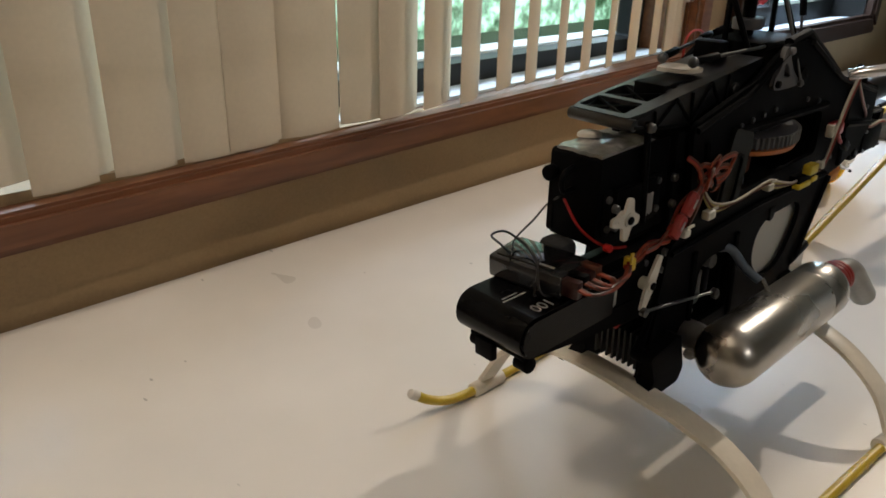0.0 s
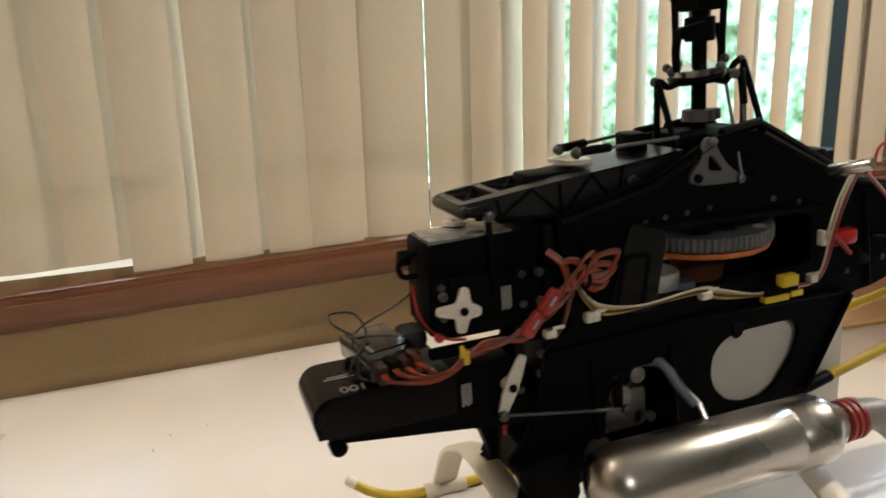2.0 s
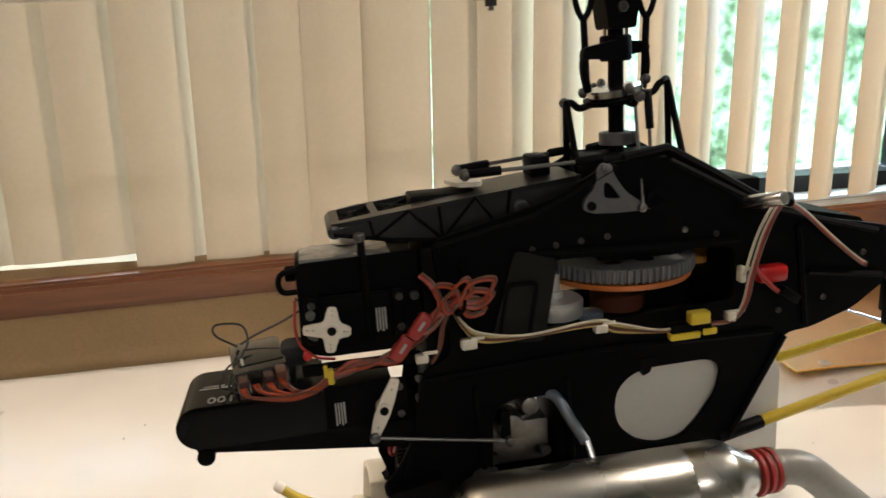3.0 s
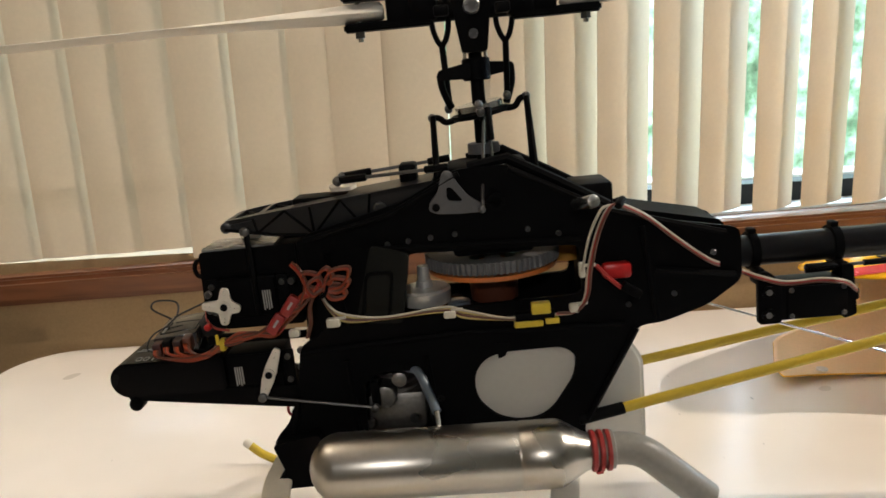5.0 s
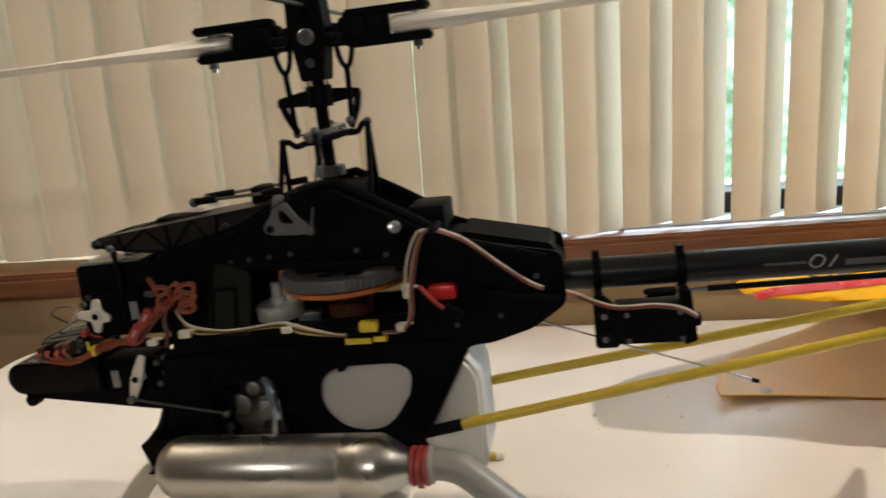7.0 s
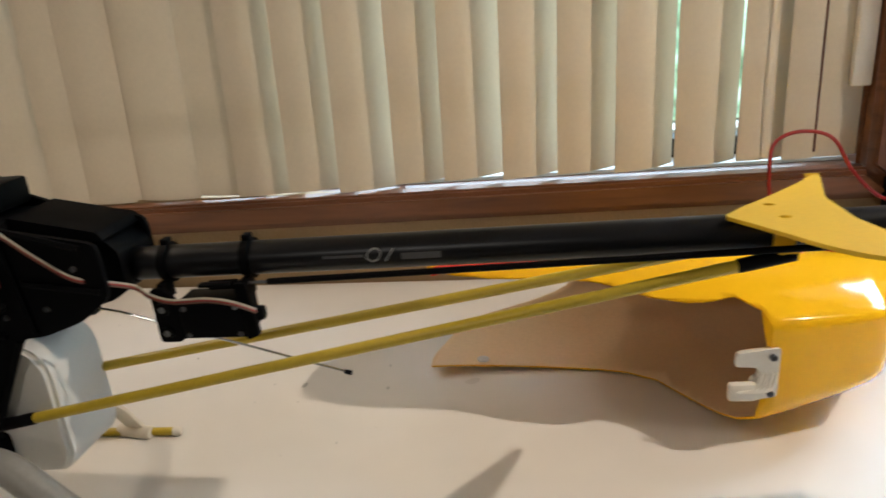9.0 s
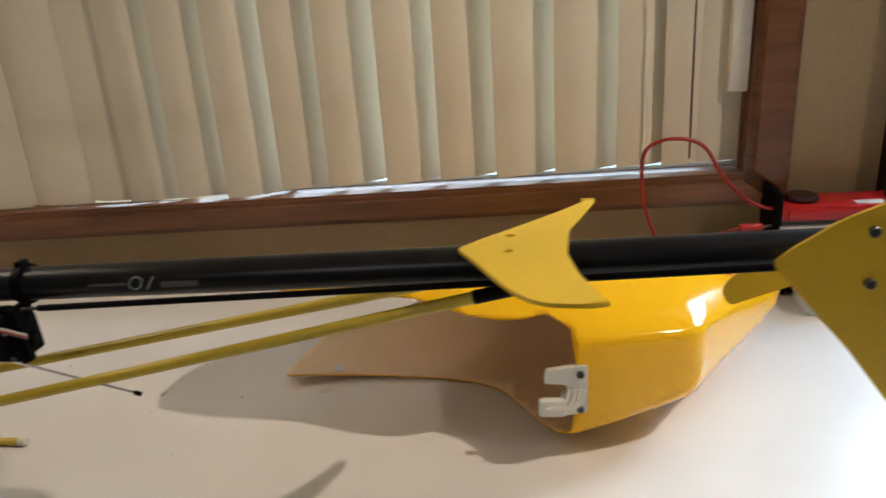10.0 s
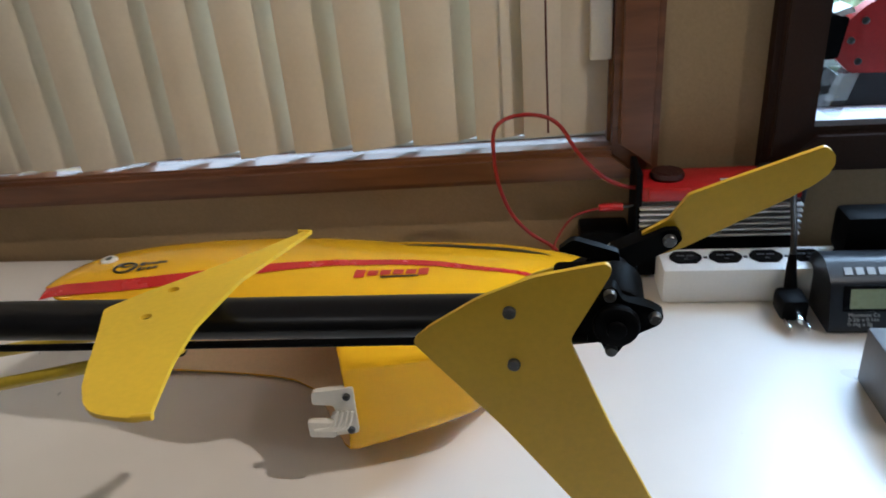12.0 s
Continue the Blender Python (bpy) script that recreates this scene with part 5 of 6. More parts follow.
    part("fin_spacer", box((0.757, -0.017, BZ), (0.016, 0.012, 0.040), 0.002), BLACK, f)
    part("fin_clamp", lathe(((-0.007, 0.0115), (-0.0065, 0.0145), (0.0065, 0.0145), (0.007, 0.0115)), (0.757, 0, BZ), (1, 0, 0), 28), BLACK, f)
    # gearbox
    gb = part("tail_gearbox", plate([(0.778, 0.196), (0.778, 0.216), (0.790, 0.219), (0.797, 0.226), (0.803, 0.227), (0.806, 0.220), (0.818, 0.216), (0.824, 0.212), (0.822, 0.207), (0.812, 0.202), (0.806, 0.196), (0.803, 0.191), (0.798, 0.192), (0.796, 0.198)], [], -0.018, -0.011, r=0.002), BLACK_SATIN, heli, "black tail gearbox")
    part("gear_housing", rod((0.803, -0.012, 0.209), (0.803, 0.017, 0.209), 0.0135, 24, bevel=0.002), BLACK_SATIN, gb)
    part("gear_housing", plate([(0.774, 0.194), (0.774, 0.222), (0.800, 0.222), (0.800, 0.196)], [], -0.0115, 0.016, r=0.004), BLACK_SATIN, gb)
    part("gearbox_cap", rod((0.803, -0.018, 0.209), (0.803, -0.024, 0.209), 0.0105, 20, bevel=0.002), BLACK_SATIN, gb)
    part("cap_boss", rod((0.803, -0.024, 0.209), (0.803, -0.027, 0.209), 0.0045, 14, bevel=0.001), BLACK, gb)
    for u, z in ((0.8005, 0.2235), (0.820, 0.2115), (0.8005, 0.1945)):
        screw((u, -0.018, z), (0, -1, 0), 0.0028, gb, 0.0035)
    part("output_shaft", rod((0.803, 0.016, 0.209), (0.803, 0.056, 0.209), 0.0026, 10), STEEL, gb)
    part("pitch_slider", rod((0.803, 0.022, 0.209), (0.803, 0.032, 0.209), 0.008, 16, bevel=0.001), BLACK, gb)
    part("pitch_lever", plate([(0.776, 0.226), (0.784, 0.232), (0.806, 0.224), (0.806, 0.217)], [], 0.020, 0.025, r=0.002), BLACK, gb)
    part("red_sleeve", box((0.786, 0.010, 0.2175), (0.012, 0.008, 0.007), 0.001), RED, gb)
    # tail rotor on the far side
    c = Vector((0.801, 0.043, 0.2075))
    th = part("tail_rotor_hub", box(c, (0.020, 0.012, 0.014), 0.003), BLACK_SATIN, heli, "black tail rotor hub")
    ang = radians(26.0)
    for s in (0, math.pi):
        m = Matrix.Translation(c) @ Matrix.Rotation(-ang - s, 4, "Y") @ Matrix.Rotation(radians(8), 4, "X")
        bm = plate([(0.004, -0.007), (0.004, 0.007), (0.034, 0.0058), (0.039, 0.003), (0.039, -0.003), (0.034, -0.0058)], [], -0.005, 0.005, r=0.002)
        bmesh.ops.transform(bm, matrix=m, verts=bm.verts[:])
        part("tail_grip", bm, BLACK_SATIN, th)
        p = m @ Vector((0.033, -0.005, 0))
        screw(p, m.to_3x3() @ Vector((0, -1, 0)), 0.0034, th, 0.003)
        blade = [(0.022, 0.0075), (0.037, 0.0085), (0.0515, 0.0165), (0.075, 0.0138), (0.1125, 0.0092), (0.1142, 0.0088), (0.1160, 0.0055), (0.1163, 0.002), (0.1148, -0.002), (0.1105, -0.0058), (0.103, -0.0078), (0.091, -0.0090), (0.065, -0.0098), (0.047, -0.0105), (0.037, -0.0108), (0.022, -0.0085)]
        bm = plate(blade, [], -0.0012, 0.0012, r=0.0012)
        bmesh.ops.transform(bm, matrix=m, verts=bm.verts[:])
        part("tail_blade", bm, YELLOW, heli, "yellow tail rotor blade")


def skids():
    right = [(0.112, 0.548, 0.0225), (0.128, 0.5435, 0.0115), (0.150, 0.5385, 0.0052), (0.190, 0.536, 0.0040), (0.300, 0.5345, 0.0039), (0.436, 0.535, 0.0039)]
    left = [(0.050, 0.3065, 0.0225), (0.066, 0.3045, 0.0115), (0.086, 0.3025, 0.0052), (0.130, 0.2985, 0.0040), (0.240, 0.2885, 0.0039), (0.385, 0.2735, 0.0039)]
    for pts in (right, left):
        p = flat_on_table(spline(pts))
        s = part("skid", tube(p, 0.0038, 14), YELLOW_TUBE, heli, "yellow tubular landing skid")
        for a, b in ((p[0], p[1]), (p[-1], p[-2])):
            d = (a - b).normalized()
            part("end_cap", lathe(((-0.005, 0.0043), (0.0, 0.0043), (0.002, 0.0036), (0.003, 0.0015)), a, d, 12), WHITE_NYLON, s, "white end cap")
    # two arched cream struts
    for foot_l, foot_r, top_l, top_r in (((0.176, 0.2945), (0.186, 0.5362), (0.172, 0.388), (0.180, 0.462)), ((0.350, 0.2775), (0.395, 0.535), (0.372, 0.378), (0.380, 0.455))):
        fl, fr = Vector((*foot_l, 0.011)), Vector((*foot_r, 0.011))
        tl, tr = Vector((*top_l, 0.0712)), Vector((*top_r, 0.0712))
        mid = (tl + tr) / 2 + Vector((0, 0, 0.002))
        line = spline([fl, fl.lerp(tl, 0.14) + Vector((0, 0, 0.016)), fl.lerp(tl, 0.40) + Vector((0, 0, 0.020)), fl.lerp(tl, 0.72) + Vector((0, 0, 0.012)), tl, mid, tr, fr.lerp(tr, 0.68) + Vector((0, 0, 0.013)), fr.lerp(tr, 0.3) + Vector((0, 0, 0.018)), fr], 6)
        bm = bmesh.new()
        along = (fr - fl).normalized()
        wide = Vector((along.y, -along.x, 0)).normalized()
        rows = []
        for i, p in enumerate(line):
            d = (line[min(i + 1, len(line) - 1)] - line[max(i - 1, 0)]).normalized()
            n = wide.cross(d).normalized()
            if n.z < 0:
                n = -n
            w, h = 0.0095, 0.0027
            rows.append([bm.verts.new(TO_HELI @ (p + wide * a * w + n * b * h)) for a, b in ((-1, -0.6), (-0.75, -1), (0.75, -1), (1, -0.6), (1, 0.6), (0.75, 1), (-0.75, 1), (-1, 0.6))])
        for a, b in zip(rows, rows[1:]):
            for k in range(8):
                bm.faces.new((a[k], a[(k + 1) % 8], b[(k + 1) % 8], b[k]))
        bm.faces.new(rows[0]), bm.faces.new(rows[-1])
        st = part("strut", bm, WHITE_STRUT, heli, "cream plastic landing strut")
        for p in (fl, fr):
            q = flat_on_table([p - wide * 0.017 - Vector((0, 0, 0.0068)), p + wide * 0.017 - Vector((0, 0, 0.0068))])
            part("skid_saddle", rod(q[0], q[1], 0.0062, 14, bevel=0.001), WHITE_STRUT, st)
            screw(TO_HELI @ (p + Vector((0, 0, 0.004))), (0, 0, 1), 0.0022, st, 0.003, DARK_STEEL)
    # feet of the frame that grip the struts
    for u in (0.050,):
        for v in (VL + 0.004, VR - 0.006):
            part("strut_clamp", box((u, v, 0.0835), (0.022, 0.014, 0.020), 0.003), BLACK_SATIN, heli, "black strut clamp")
    for v in (-0.054, 0.003):
        part("front_foot", plate([(-0.157, 0.106), (-0.124, 0.112), (-0.116, 0.083), (-0.121, 0.0735), (-0.157, 0.0725), (-0.1575, 0.080), (-0.150, 0.085)], [], v, v + 0.011, r=0.003), BLACK_SATIN, heli)
    part("belly_plate", box2((-0.112, VL + 0.004, 0.084), (0.060, VR - 0.004, 0.092), 0.002), BLACK_SATIN, heli)


side_frames(), roof(), nose(), wiring(), drive(), rotor_head(), tail(), skids()

# ---- yellow body shell lying on its side ----
# stations: x, front edge below, front edge above, back, lowest, highest
SHELL = ((0.660, 0.634, 0.598, 0.740, 0.012, 0.134), (0.672, 0.638, 0.580, 0.745, 0.010, 0.140), (0.690, 0.642, 0.564, 0.752, 0.008, 0.145), (0.730, 0.646, 0.554, 0.760, 0.005, 0.149), (0.780, 0.645, 0.550, 0.765, 0.003, 0.151),
         (0.810, 0.643, 0.546, 0.767, 0.002, 0.151), (0.830, 0.640, 0.539, 0.768, 0.002, 0.151), (0.854, 0.634, 0.530, 0.769, 0.002, 0.150), (0.880, 0.618, 0.5255, 0.769, 0.002, 0.149), (0.900, 0.585, 0.527, 0.769, 0.003, 0.147),
         (0.920, 0.548, 0.533, 0.768, 0.005, 0.145), (0.938, 0.515, 0.522, 0.767, 0.007, 0.142), (0.944, 0.507, 0.507, 0.766, 0.008, 0.141),
         (0.970, 0.511, 0.511, 0.764, 0.015, 0.138), (1.010, 0.521, 0.521, 0.760, 0.025, 0.133), (1.036, 0.529, 0.529, 0.757, 0.033, 0.1285), (1.046, 0.536, 0.536, 0.7555, 0.0360, 0.1265), (1.056, 0.5515, 0.5515, 0.754, 0.0375, 0.124), (1.080, 0.583, 0.583, 0.750, 0.041, 0.1175), (1.105, 0.614, 0.614, 0.744, 0.045, 0.110), (1.130, 0.645, 0.645, 0.736, 0.051, 0.1005), (1.150, 0.671, 0.671, 0.725, 0.058, 0.091), (1.159, 0.688, 0.688, 0.712, 0.065, 0.083))


def station(x):
    for a, b in zip(SHELL, SHELL[1:]):
        if x <= b[0]:
            t = (x - a[0]) / (b[0] - a[0])
            return [p + (q - p) * t for p, q in zip(a, b)]
    return list(SHELL[-1])


def full_front(x):
    return 0.507 + 0.02 * max(0, 0.944 - x) if x < 0.944 else station(x)[1]


def shell_point(x, a):
    """A point of the section at x; the angle runs from the front below round the back to the front above."""
    s = station(x)
    y0, y1, z0, z1 = min(full_front(x), s[1], s[2]), s[3], s[4], s[5]
    cy, cz, ry, rz = (y0 + y1) / 2, (z0 + z1) / 2, (y1 - y0) / 2, (z1 - z0) / 2
    c, d = math.cos(a), math.sin(a)
    if d < 0:
        e = 2 / (4.6 if c < 0 else 2.3)
        return Vector((x, cy + ry * math.copysign(abs(c) ** e, c), cz - rz * abs(d) ** e))
    cy = y0 + 0.34 * (y1 - y0)
    if c >= 0:
        return Vector((x, cy + (y1 - cy) * c ** 1.36, cz + rz * d ** 1.36))
    # above in front: a soft crease between the crown and the flat side
    zc, q = z0 + 0.78 * (z1 - z0), 2 - a / (math.pi / 2)
    if q > 0.45:
        w = (1 - q) / 0.55
        return Vector((x, cy + (y0 + 0.003 - cy) * w, z1 - (z1 - zc) * w ** 1.7))
    w = (0.45 - q) / 0.45
    return Vector((x, y0 + 0.003 * (1 - w) ** 2, zc + (cz - zc) * w))


def shell_top(x, y):
    lo, hi = math.radians(1), math.radians(179)
    for _ in range(40):
        mid = (lo + hi) / 2
        if shell_point(x, mid).y > y:
            lo = mid
        else:
            hi = mid
    return shell_point(x, lo)


def canopy():
    c = tagged(empty("canopy", pose(0.87, 0.62, 0.0)), "glossy yellow helicopter canopy with red stripe, lying on the table", "canopy")
    inv = c.matrix_world.inverted()
    xs = []
    for a, b in zip(SHELL, SHELL[1:]):
        n = max(1, round((b[0] - a[0]) / 0.008))
        xs += [a[0] + (b[0] - a[0]) * k / n for k in range(n)]
    xs.append(SHELL[-1][0])
    n = 84

    def angle_at(x, y, lo, hi):
        for _ in range(36):
            mid = (lo + hi) / 2
            if (shell_point(x, mid).y < y) == (lo < 0):
                lo = mid
            else:
                hi = mid
        return lo

    def ease(v):
        v = min(1.0, max(0.0, v))
        return v * v * (3 - 2 * v)

    def rim_point(x, k):
        s = station(x)
        lo = angle_at(x, s[1], -math.pi + 0.001, -0.02)
        hi = angle_at(x, s[2], 0.02, math.pi - 0.001)
        a = min(hi, max(lo, -math.pi + 2 * math.pi * k / n))
        return shell_point(x, a), a

    bm = bmesh.new()
    rows = []
    for x in xs:
        row = []
        for k in range(n + 1):
            if x < 0.9435:
                # the sides reach further back than the ridge, which is cut away for the mast
                p, a = rim_point(x, k)
                if a < 0:
                    cut = 0.66 + 0.03 * ease((p.y - 0.643) / 0.08) + 0.13 * ease((p.y - 0.702) / 0.04)
                else:
                    cut = 0.667 + 0.143 * ease((p.y - 0.625) / 0.13)
                p = rim_point(cut + (x - 0.66) / (0.9435 - 0.66) * (0.9435 - cut), k)[0]
            else:
                p = shell_point(x, -math.pi + 2 * math.pi * k / n)
            row.append(bm.verts.new(p))
        rows.append(row)
    for a, b in zip(rows, rows[1:]):
        for k in range(n):
            bm.faces.new((a[k], a[k + 1], b[k + 1], b[k]))
    bmesh.ops.remove_doubles(bm, verts=bm.verts, dist=0.00008)
    end = [e for e in bm.edges if e.is_boundary and all(abs(v.co.x - SHELL[-1][0]) < 1e-6 for v in e.verts)]
    if end:
        bmesh.ops.holes_fill(bm, edges=end, sides=0)
    ob = part("shell", bm, (YELLOW_GLOSS, INSIDE), c, "glossy yellow outside, bare pale inside", smooth=50)
    ob.matrix_parent_inverse = inv
    md = ob.modifiers.new("thickness", "SOLIDIFY")
    md.thickness, md.offset, md.material_offset, md.material_offset_rim = 0.0016, -1.0, 1, 0
    # red stripe and printed marks on the upper side

    def strip(name, line, half, material, lift=0.0007):
        bm = bmesh.new()
        rows = []
        for x, y in line:
            w = half(x) if callable(half) else half
            rows.append([bm.verts.new(shell_top(x, y + q * w) + Vector((0, -0.0004, lift))) for q in (-1, -0.3, 0.4, 1)])
        for a, b in zip(rows, rows[1:]):
            for k in range(3):
                bm.faces.new((a[k], a[k + 1], b[k + 1], b[k]))
        p = part(name, bm, material, c, smooth=60)
        p.matrix_parent_inverse = inv
        return p

    line = ((0.670, 0.574), (0.741, 0.5725), (0.794, 0.578), (0.867, 0.5925), (0.907, 0.605), (0.946, 0.6215), (0.993, 0.630), (1.042, 0.6285), (1.080, 0.633), (1.110, 0.640))

    def stripe_y(x):
        for p, q in zip(line, line[1:]):
            if x <= q[0]:
                return p[1] + (q[1] - p[1]) * (x - p[0]) / (q[0] - p[0])
        return line[-1][1]

    def smooth_y(x):
        return sum(stripe_y(x + d * 0.006) for d in range(-3, 4)) / 7
    strip("stripe", [(0.673 + k * 0.0055, smooth_y(0.673 + k * 0.0055)) for k in range(78)], lambda x: 0.0068 * min(1, max(0.12, (1.12 - x) / 0.12)), RED_TAPE)
    strip("windscreen_edge", [(0.960 + k * 0.008, 0.690 + 0.005 * math.sin(k * 0.16)) for k in range(19)], lambda x: 0.0065 * min(1, max(0.1, (x - 0.955) / 0.05)) * min(1, max(0.1, (1.108 - x) / 0.03)), DECAL_BLACK)
    # round emblem and two short lines of print beside it
    ex, ey = 0.7385, 0.5985
    bm = tube([shell_top(ex + 0.0095 * math.cos(a), ey + 0.0085 * math.sin(a)) + Vector((0, -0.0003, 0.0004)) for a in [2 * math.pi * k / 24 for k in range(25)]], 0.0012, 6)
    part("printed_mark", bm, DECAL_BLACK, c).matrix_parent_inverse = inv
    for k in range(3):
        a = radians(30 + 120 * k)
        strip("printed_mark", [(ex + 0.0085 * t * math.cos(a), ey + 0.0075 * t * math.sin(a)) for t in (-0.1, 0.5, 1)], 0.0014, DECAL_BLACK, 0.0009)
    for x0, w, y, h in ((0.750, 0.005, 0.6035, 0.0034), (0.7558, 0.0035, 0.6042, 0.0022), (0.7602, 0.0035, 0.6046, 0.0020), (0.7646, 0.004, 0.6052, 0.0030), (0.7694, 0.004, 0.6056, 0.0021), (0.752, 0.004, 0.5935, 0.0030), (0.7568, 0.0022, 0.594, 0.0020), (0.760, 0.004, 0.5945, 0.0022), (0.765, 0.0042, 0.5955, 0.0021)):
        strip("printed_mark", [(x0, y), (x0 + w * 0.5, y + 0.0003), (x0 + w, y + 0.0006)], h, DECAL_BLACK, 0.0009)
    # row of red blocks with a thin dark line below
    for k in range(6):
        x0, y = 0.9405 + 0.0102 * k, 0.5945 + 0.0029 * k
        tall = 0.0066 if k in (0, 5) else 0.0046
        strip("printed_mark", [(x0, y), (x0 + 0.004, y + 0.001), (x0 + 0.0082, y + 0.0022)], tall, DECAL_RED, 0.0009)
    strip("printed_mark", [(0.962 + 0.006 * k, 0.5925 + 0.0017 * k) for k in range(6)], 0.0011, DECAL_BLACK, 0.0009)
    p = shell_top(0.710, 0.6217)
    part("grommet", lathe(((0, 0.0075), (0.002, 0.0075), (0.003, 0.006), (0.003, 0.003), (0.001, 0.0028)), p, (0, 0, 1), 18), WHITE_NYLON, c, "white rubber grommet").matrix_parent_inverse = inv
    part("grommet", lathe(((0, 0.006), (0.0015, 0.006), (0.002, 0.0045), (0.002, 0.0022), (0.0005, 0.002)), (0.712, 0.652, 0.010), (0, 0, 1), 16), WHITE_NYLON, c).matrix_parent_inverse = inv
    # white clip screwed to the edge
    y = 0.5100
    clip = part("clip", plate([(0.9295, 0.046), (0.9505, 0.050), (0.9505, 0.093), (0.9175, 0.088), (0.9165, 0.0765), (0.9335, 0.076), (0.9350, 0.068), (0.9295, 0.066)], [], y - 0.004, y + 0.001, r=0.003), WHITE_NYLON, c, "white plastic retaining clip")
    clip.matrix_parent_inverse = inv
    part("clip_lug", box((0.9225, y - 0.006, 0.056), (0.022, 0.008, 0.016), 0.003), WHITE_NYLON, clip)
    for k in range(4):
        part("clip_rib", tube(spline([(0.9175 + 0.004 * k, y - 0.011, 0.057), (0.9315 + 0.004 * k, y - 0.010, 0.060), (0.9365 + 0.004 * k, y - 0.006, 0.072)], 5), 0.0013, 6), WHITE_NYLON, clip)
    for z in (0.085, 0.053):
        screw((0.9450, y - 0.004, z), (0, -1, 0), 0.0030, clip, 0.0025, DARK_STEEL)


canopy()


# ---- things at the far end of the table ----
def power_strip():
    t = tagged(empty("power_strip", pose(1.32, 0.79, 0)), "white power strip with black sockets lying on the table", "power strip")
    inv = t.matrix_world.inverted()
    part("body", box2((1.222, 0.770, 0.0), (1.470, 0.822, 0.042), 0.006), WHITE_BOX, t, "white plastic body").matrix_parent_inverse = inv
    for k in range(5):
        x = 1.2495 + k * 0.0415
        o = part("socket", plate([(x + i * 0.0168, 0.797 + j * 0.0035) if n else (x + i * 0.0100, 0.797 + j * 0.0128) for i, j, n in ((-1, -1, 1), (-1, -1, 0), (1, -1, 0), (1, -1, 1), (1, 1, 1), (1, 1, 0), (-1, 1, 0), (-1, 1, 1))], [], 0.0415, 0.0435, "xy", r=0.002), BLACK_GLOSS, t, "black socket")
        o.matrix_parent_inverse = inv
        for dx in (-0.005, 0.005):
            part("slot", box((x + dx, 0.799, 0.0438), (0.0075, 0.002, 0.0008)), GREY, o, smooth=0)
        part("slot", box((x, 0.791, 0.0438), (0.004, 0.004, 0.0008), 0.0006), DECAL_BLACK, o, smooth=0)
        screw((x + 0.0208, 0.797, 0.0415), (0, 0, 1), 0.0022, t, 0.0015).matrix_parent_inverse = inv


def inverter():
    t = tagged(empty("power_inverter", pose(1.285, 0.852, 0)), "silver finned power inverter with red panels behind the power strip", "inverter")
    inv = t.matrix_world.inverted()
    b = part("body", box2((1.205, 0.832, 0.006), (1.372, 0.884, 0.094), 0.002), CAST, t, "silver metal case")
    b.matrix_parent_inverse = inv
    # added black strip stands for the shaded gap below the fins
    part("under_gap_shade", box2((1.2045, 0.8285, 0.004), (1.3725, 0.836, 0.0505), 0.001), BLACK, b, "black strip for the dark gap under the fins")
    # dark sheet on the silver case: shade between fins, put in as colour
    part("slot_shade", box2((1.2045, 0.8305, 0.0508), (1.3725, 0.836, 0.0925), 0.0005), DARK_STEEL, b)
    for k in range(6):
        part("fin", box2((1.2035, 0.8235, 0.0535 + 0.0067 * k), (1.3735, 0.835, 0.0560 + 0.0067 * k), 0.0006), FIN_METAL, b)
    part("red_top", box2((1.205, 0.829, 0.094), (1.372, 0.885, 0.112), 0.003), RED, b, "red plastic top panel")
    part("red_panel", box2((1.212, 0.826, 0.096), (1.256, 0.832, 0.110), 0.002), RED, b)
    part("terminal_knob", lathe(((0, 0.018), (0.003, 0.019), (0.007, 0.017), (0.008, 0.012), (0.004, 0.011), (0.004, 0.0)), (1.236, 0.858, 0.112), (0, 0, 1), 24), DARK_RED, b, "round dark red terminal cover")
    part("terminal_knob", lathe(((0, 0.016), (0.003, 0.017), (0.007, 0.015), (0.008, 0.011), (0.004, 0.010), (0.004, 0.0)), (1.346, 0.856, 0.1135), (0, 0, 1), 24), DECAL_BLACK, b, "round black terminal cover")
    part("white_label", box2((1.290, 0.834, 0.1122), (1.322, 0.848, 0.1126)), WHITE_BOX, b, smooth=0)
    part("label_bar", box2((1.326, 0.8285, 0.0985), (1.366, 0.8288, 0.1075)), WHITE_BOX, b, smooth=0)
    for x in (1.212, 1.365):
        part("foot", box2((x - 0.008, 0.834, 0.0), (x + 0.008, 0.882, 0.007), 0.001), BLACK, b)
    part("end_plate", box2((1.199, 0.828, 0.030), (1.206, 0.886, 0.128), 0.002), BLACK, b, "black end plate")


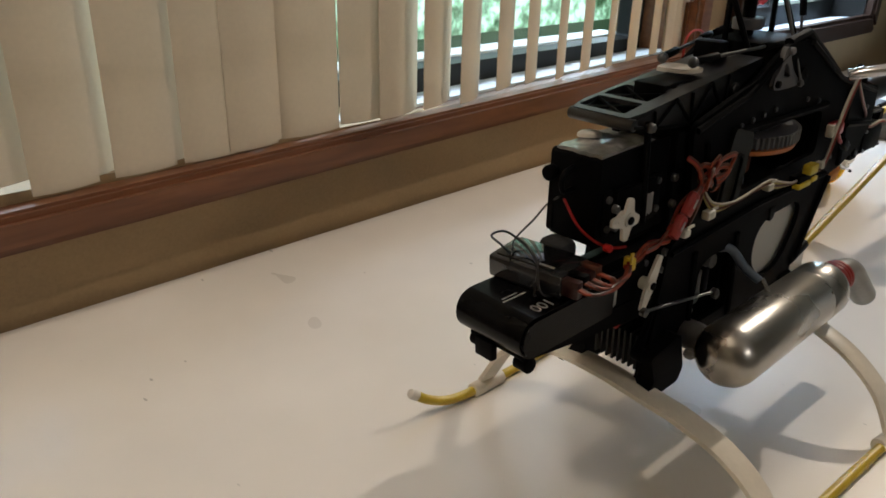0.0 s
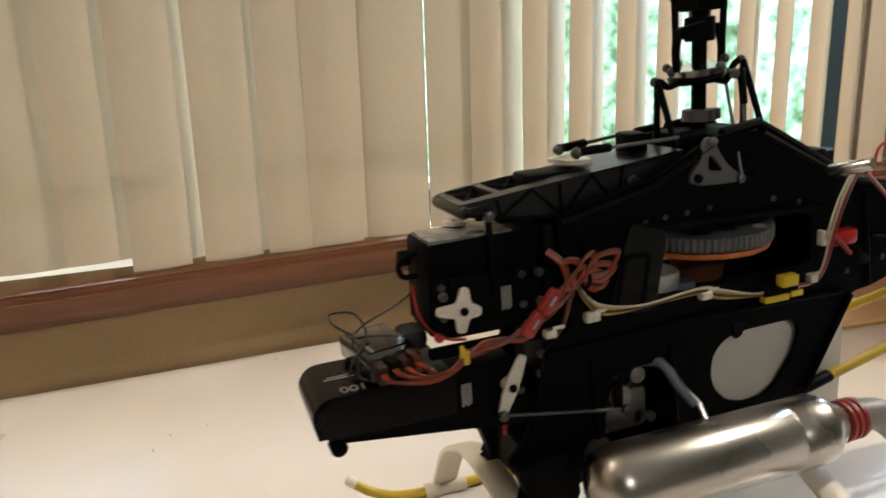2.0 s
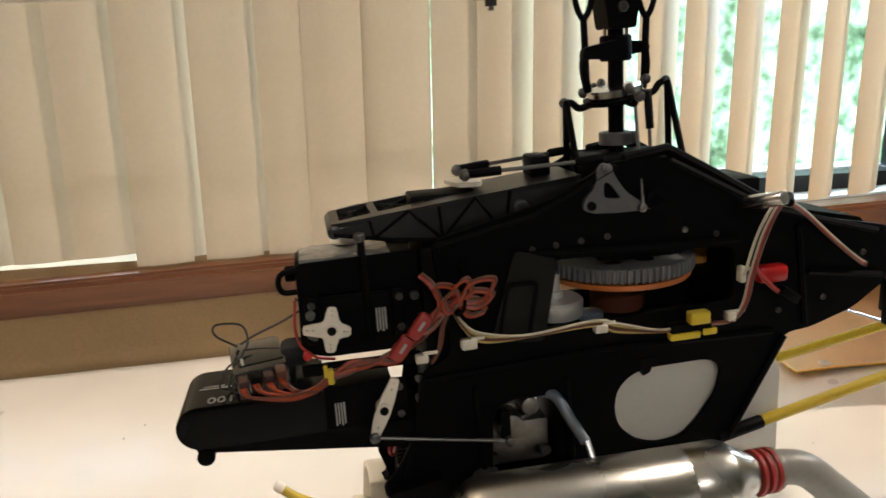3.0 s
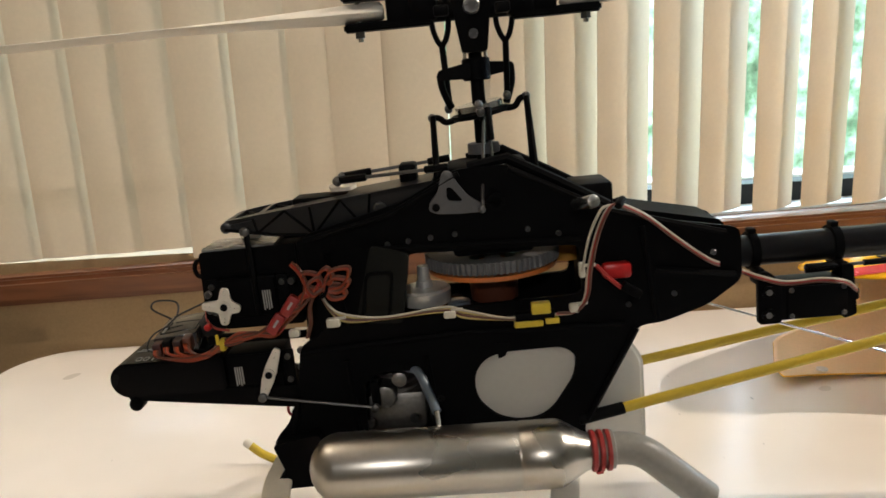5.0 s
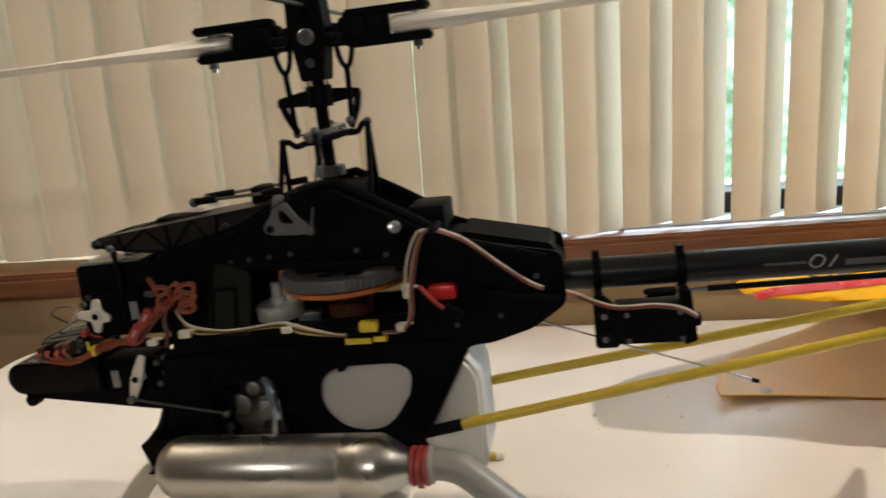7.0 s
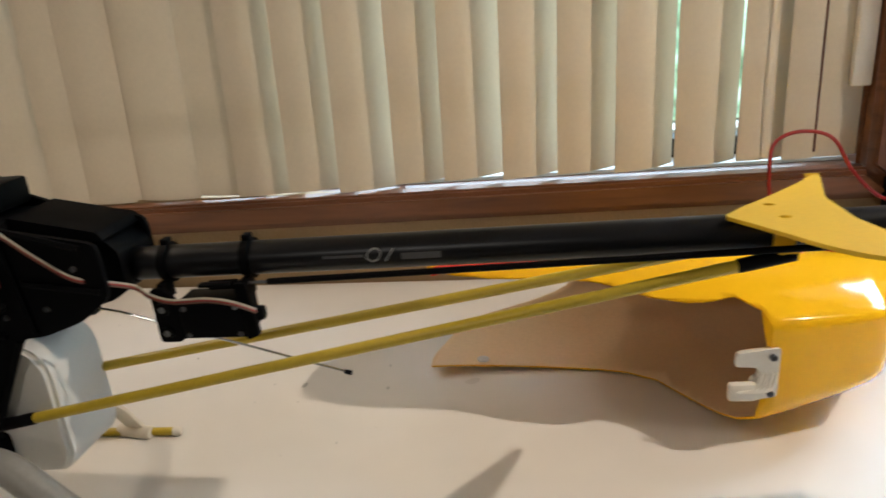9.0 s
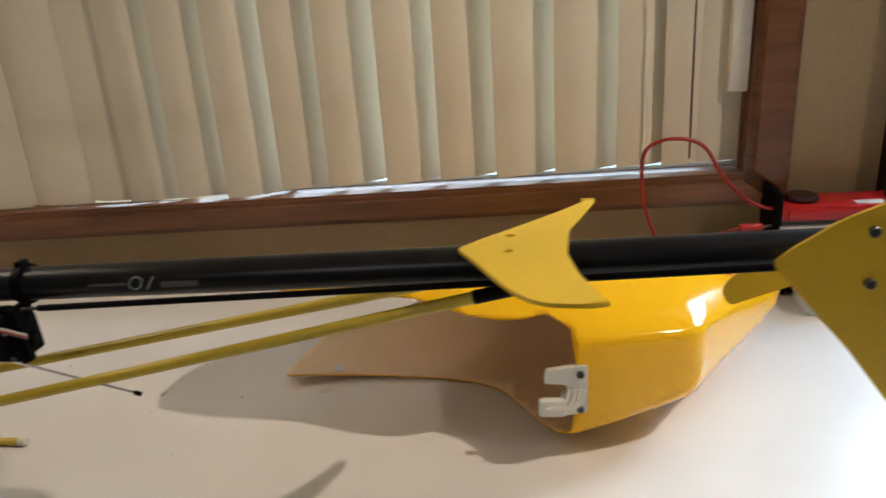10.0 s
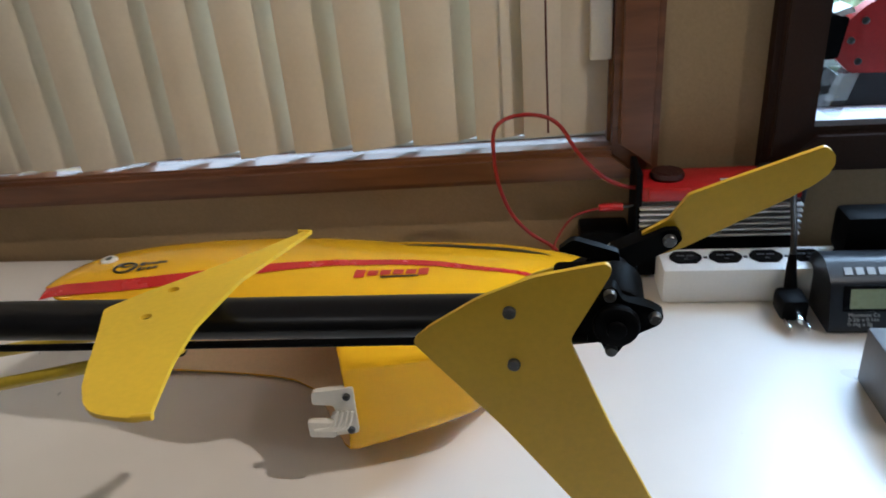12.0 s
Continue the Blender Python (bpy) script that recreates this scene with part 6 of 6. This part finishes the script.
def cables():
    c = [(1.206, 0.842, 0.108), (1.190, 0.840, 0.109), (1.165, 0.838, 0.122), (1.138, 0.838, 0.150), (1.118, 0.838, 0.182), (1.098, 0.838, 0.194), (1.070, 0.838, 0.195), (1.050, 0.838, 0.184), (1.046, 0.838, 0.160), (1.050, 0.838, 0.118), (1.064, 0.838, 0.080), (1.085, 0.838, 0.055), (1.110, 0.836, 0.038), (1.135, 0.830, 0.012), (1.150, 0.826, 0.003)]
    t = thing("red_cable", tube(spline(c), 0.0022, 10), W_RED, "thick red cable looping up from the inverter to the table", "cable")
    thing("red_cable", tube(spline([(1.104, 0.812, 0.002), (1.104, 0.816, 0.020), (1.112, 0.822, 0.052), (1.130, 0.828, 0.078), (1.150, 0.830, 0.086), (1.166, 0.832, 0.088)]), 0.0012, 8), W_RED, "thin red test lead rising from the table to a clip", "cable")
    clip = thing("test_clip", rod((1.160, 0.832, 0.088), (1.186, 0.834, 0.088), 0.0045, 12, bevel=0.001), RED, "red insulated clip on the inverter terminal", "clip")
    part("clip_jaw", rod((1.186, 0.834, 0.088), (1.200, 0.836, 0.089), 0.0022, 8), STEEL, clip)
    thing("power_adapter", box2((1.140, 0.836, 0.0), (1.196, 0.880, 0.055), 0.004), BLACK, "black power adapter standing beside the inverter", "adapter")
    thing("black_cable", tube(spline([(0.985, 0.858, 0.002), (1.030, 0.862, 0.002), (1.075, 0.852, 0.002), (1.115, 0.858, 0.003), (1.145, 0.846, 0.006)]), 0.0018, 8), W_BLACK, "black cable lying on the table by the wall", "cable")
    # plug lying in front of the strip, on a cord from the inverter
    g = tagged(empty("mains_plug", pose(1.337, 0.735, 0)), "black mains plug with bare prongs on a looped cord", "plug")
    inv = g.matrix_world.inverted()
    parts = [part("plug_body", box((1.3445, 0.742, 0.017), (0.028, 0.034, 0.025), 0.007), BLACK, g, "black plug body"),
             part("strain_relief", tube(((1.347, 0.756, 0.028), (1.348, 0.764, 0.046), (1.349, 0.768, 0.060)), (0.0065, 0.005, 0.0038), 10), BLACK, g),
             part("cord", tube(spline([(1.349, 0.767, 0.056), (1.352, 0.782, 0.078), (1.356, 0.806, 0.098), (1.360, 0.820, 0.110), (1.372, 0.830, 0.108), (1.378, 0.846, 0.080), (1.376, 0.850, 0.052)]), 0.0032, 10), W_BLACK, g, "black cord")]
    for dx, dz in ((-0.009, 0.012), (0.009, 0.012), (0.0, 0.021)):
        parts.append(part("prong", box((1.3445 + dx, 0.718, dz - 0.004), (0.0022 if dz < 0.02 else 0.0045, 0.018, 0.006), 0.0006), STEEL, g, "bright metal prong"))
    for p in parts:
        p.matrix_parent_inverse = inv
    thing("power_adapter", box2((1.402, 0.782, 0.0435), (1.462, 0.822, 0.092), 0.008), BLACK, "black power adapter plugged into the power strip", "adapter")


def scale():
    t = tagged(empty("digital_scale", pose(1.43, 0.715, 0)), "black digital scale with a grey-green display on the table", "scale")
    inv = t.matrix_world.inverted()
    side = [(0.711, 0.0), (0.785, 0.0), (0.785, 0.050), (0.772, 0.062), (0.750, 0.0645), (0.724, 0.050), (0.712, 0.008)]
    bm = plate(side, [], 1.3725, 1.545, "yz", r=0.006)
    b = part("body", bm, SCALE_BLACK, t, "black plastic body")
    b.matrix_parent_inverse = inv
    ang = math.degrees(math.atan2(0.042, 0.012))
    face = Matrix.Translation((1.377, 0.7112, 0.0085)) @ pose(0, 0, 0, ang, 0, 0)
    part("display_frame", box((0.063, 0.0285, 0.0), (0.112, 0.026, 0.0024), 0.001, m=face), BLACK_GLOSS, b)
    part("display", box((0.064, 0.0285, 0.0016), (0.102, 0.0195, 0.001), 0, m=face), LCD, b, "grey-green display", smooth=0)
    for i, line in enumerate(("Maximum Ca", "0-2lb x 0.1oz", "0-1kg x 5g")):
        writing(line, 0.0054, face @ Matrix.Translation((0.012, 0.0105 - 0.0047 * i, 0.0008)), PAPER_GREY, b)
    top = Matrix.Translation((1.377, 0.7245, 0.0503)) @ pose(0, 0, 0, 29, 0, 0)
    for k in range(5):
        part("label_bar", box((0.014 + k * 0.0105, 0.013, 0.0006), (0.0072, 0.0085, 0.0006), 0, m=top), PAPER_GREY, b, smooth=0)
    thing("grey_box", box2((1.372, 0.560, 0.0), (1.480, 0.640, 0.056), 0.003), GREY, "plain grey box on the table in front of the scale", "box")


def tape_gun():
    t = tagged(empty("tape_dispenser", pose(1.47, 0.955, 0.15)), "red tape dispenser with a clear foot on the window sill", "tape dispenser")
    inv = t.matrix_world.inverted()
    body = [(1.425, 0.214), (1.427, 0.246), (1.449, 0.268), (1.490, 0.292), (1.564, 0.298), (1.604, 0.270), (1.604, 0.215), (1.564, 0.192), (1.444, 0.196)]
    b = part("body", plate(body, [], 0.944, 0.962, r=0.006), RED, t, "red moulded side plate")
    for u, z in ((1.452, 0.253), (1.440, 0.232), (1.451, 0.2085)):
        screw((u, 0.944, z), (0, -1, 0), 0.0040, b, 0.002)
    part("roller", plate([(1.401, 0.222), (1.406, 0.250), (1.417, 0.262), (1.434, 0.258), (1.428, 0.214), (1.406, 0.212)], [], 0.940, 0.972, r=0.004), BLACK, b, "black brush roller")
    part("handle", plate([(1.564, 0.296), (1.600, 0.290), (1.644, 0.215), (1.614, 0.205)], [], 0.944, 0.962, r=0.006), RED, b)
    part("tape_edge", plate([(1.415, 0.264), (1.434, 0.270), (1.438, 0.264), (1.424, 0.260)], [], 0.938, 0.974, r=0.001), WHITE_BOX, b)
    part("foot", plate([(1.428, 0.198), (1.452, 0.198), (1.438, 0.1485), (1.430, 0.1475), (1.415, 0.155)], [], 0.935, 0.969, r=0.001), CLEAR, b, "clear plastic foot")
    for p in t.children:
        p.matrix_parent_inverse = inv


power_strip(), inverter(), cables(), scale(), tape_gun()
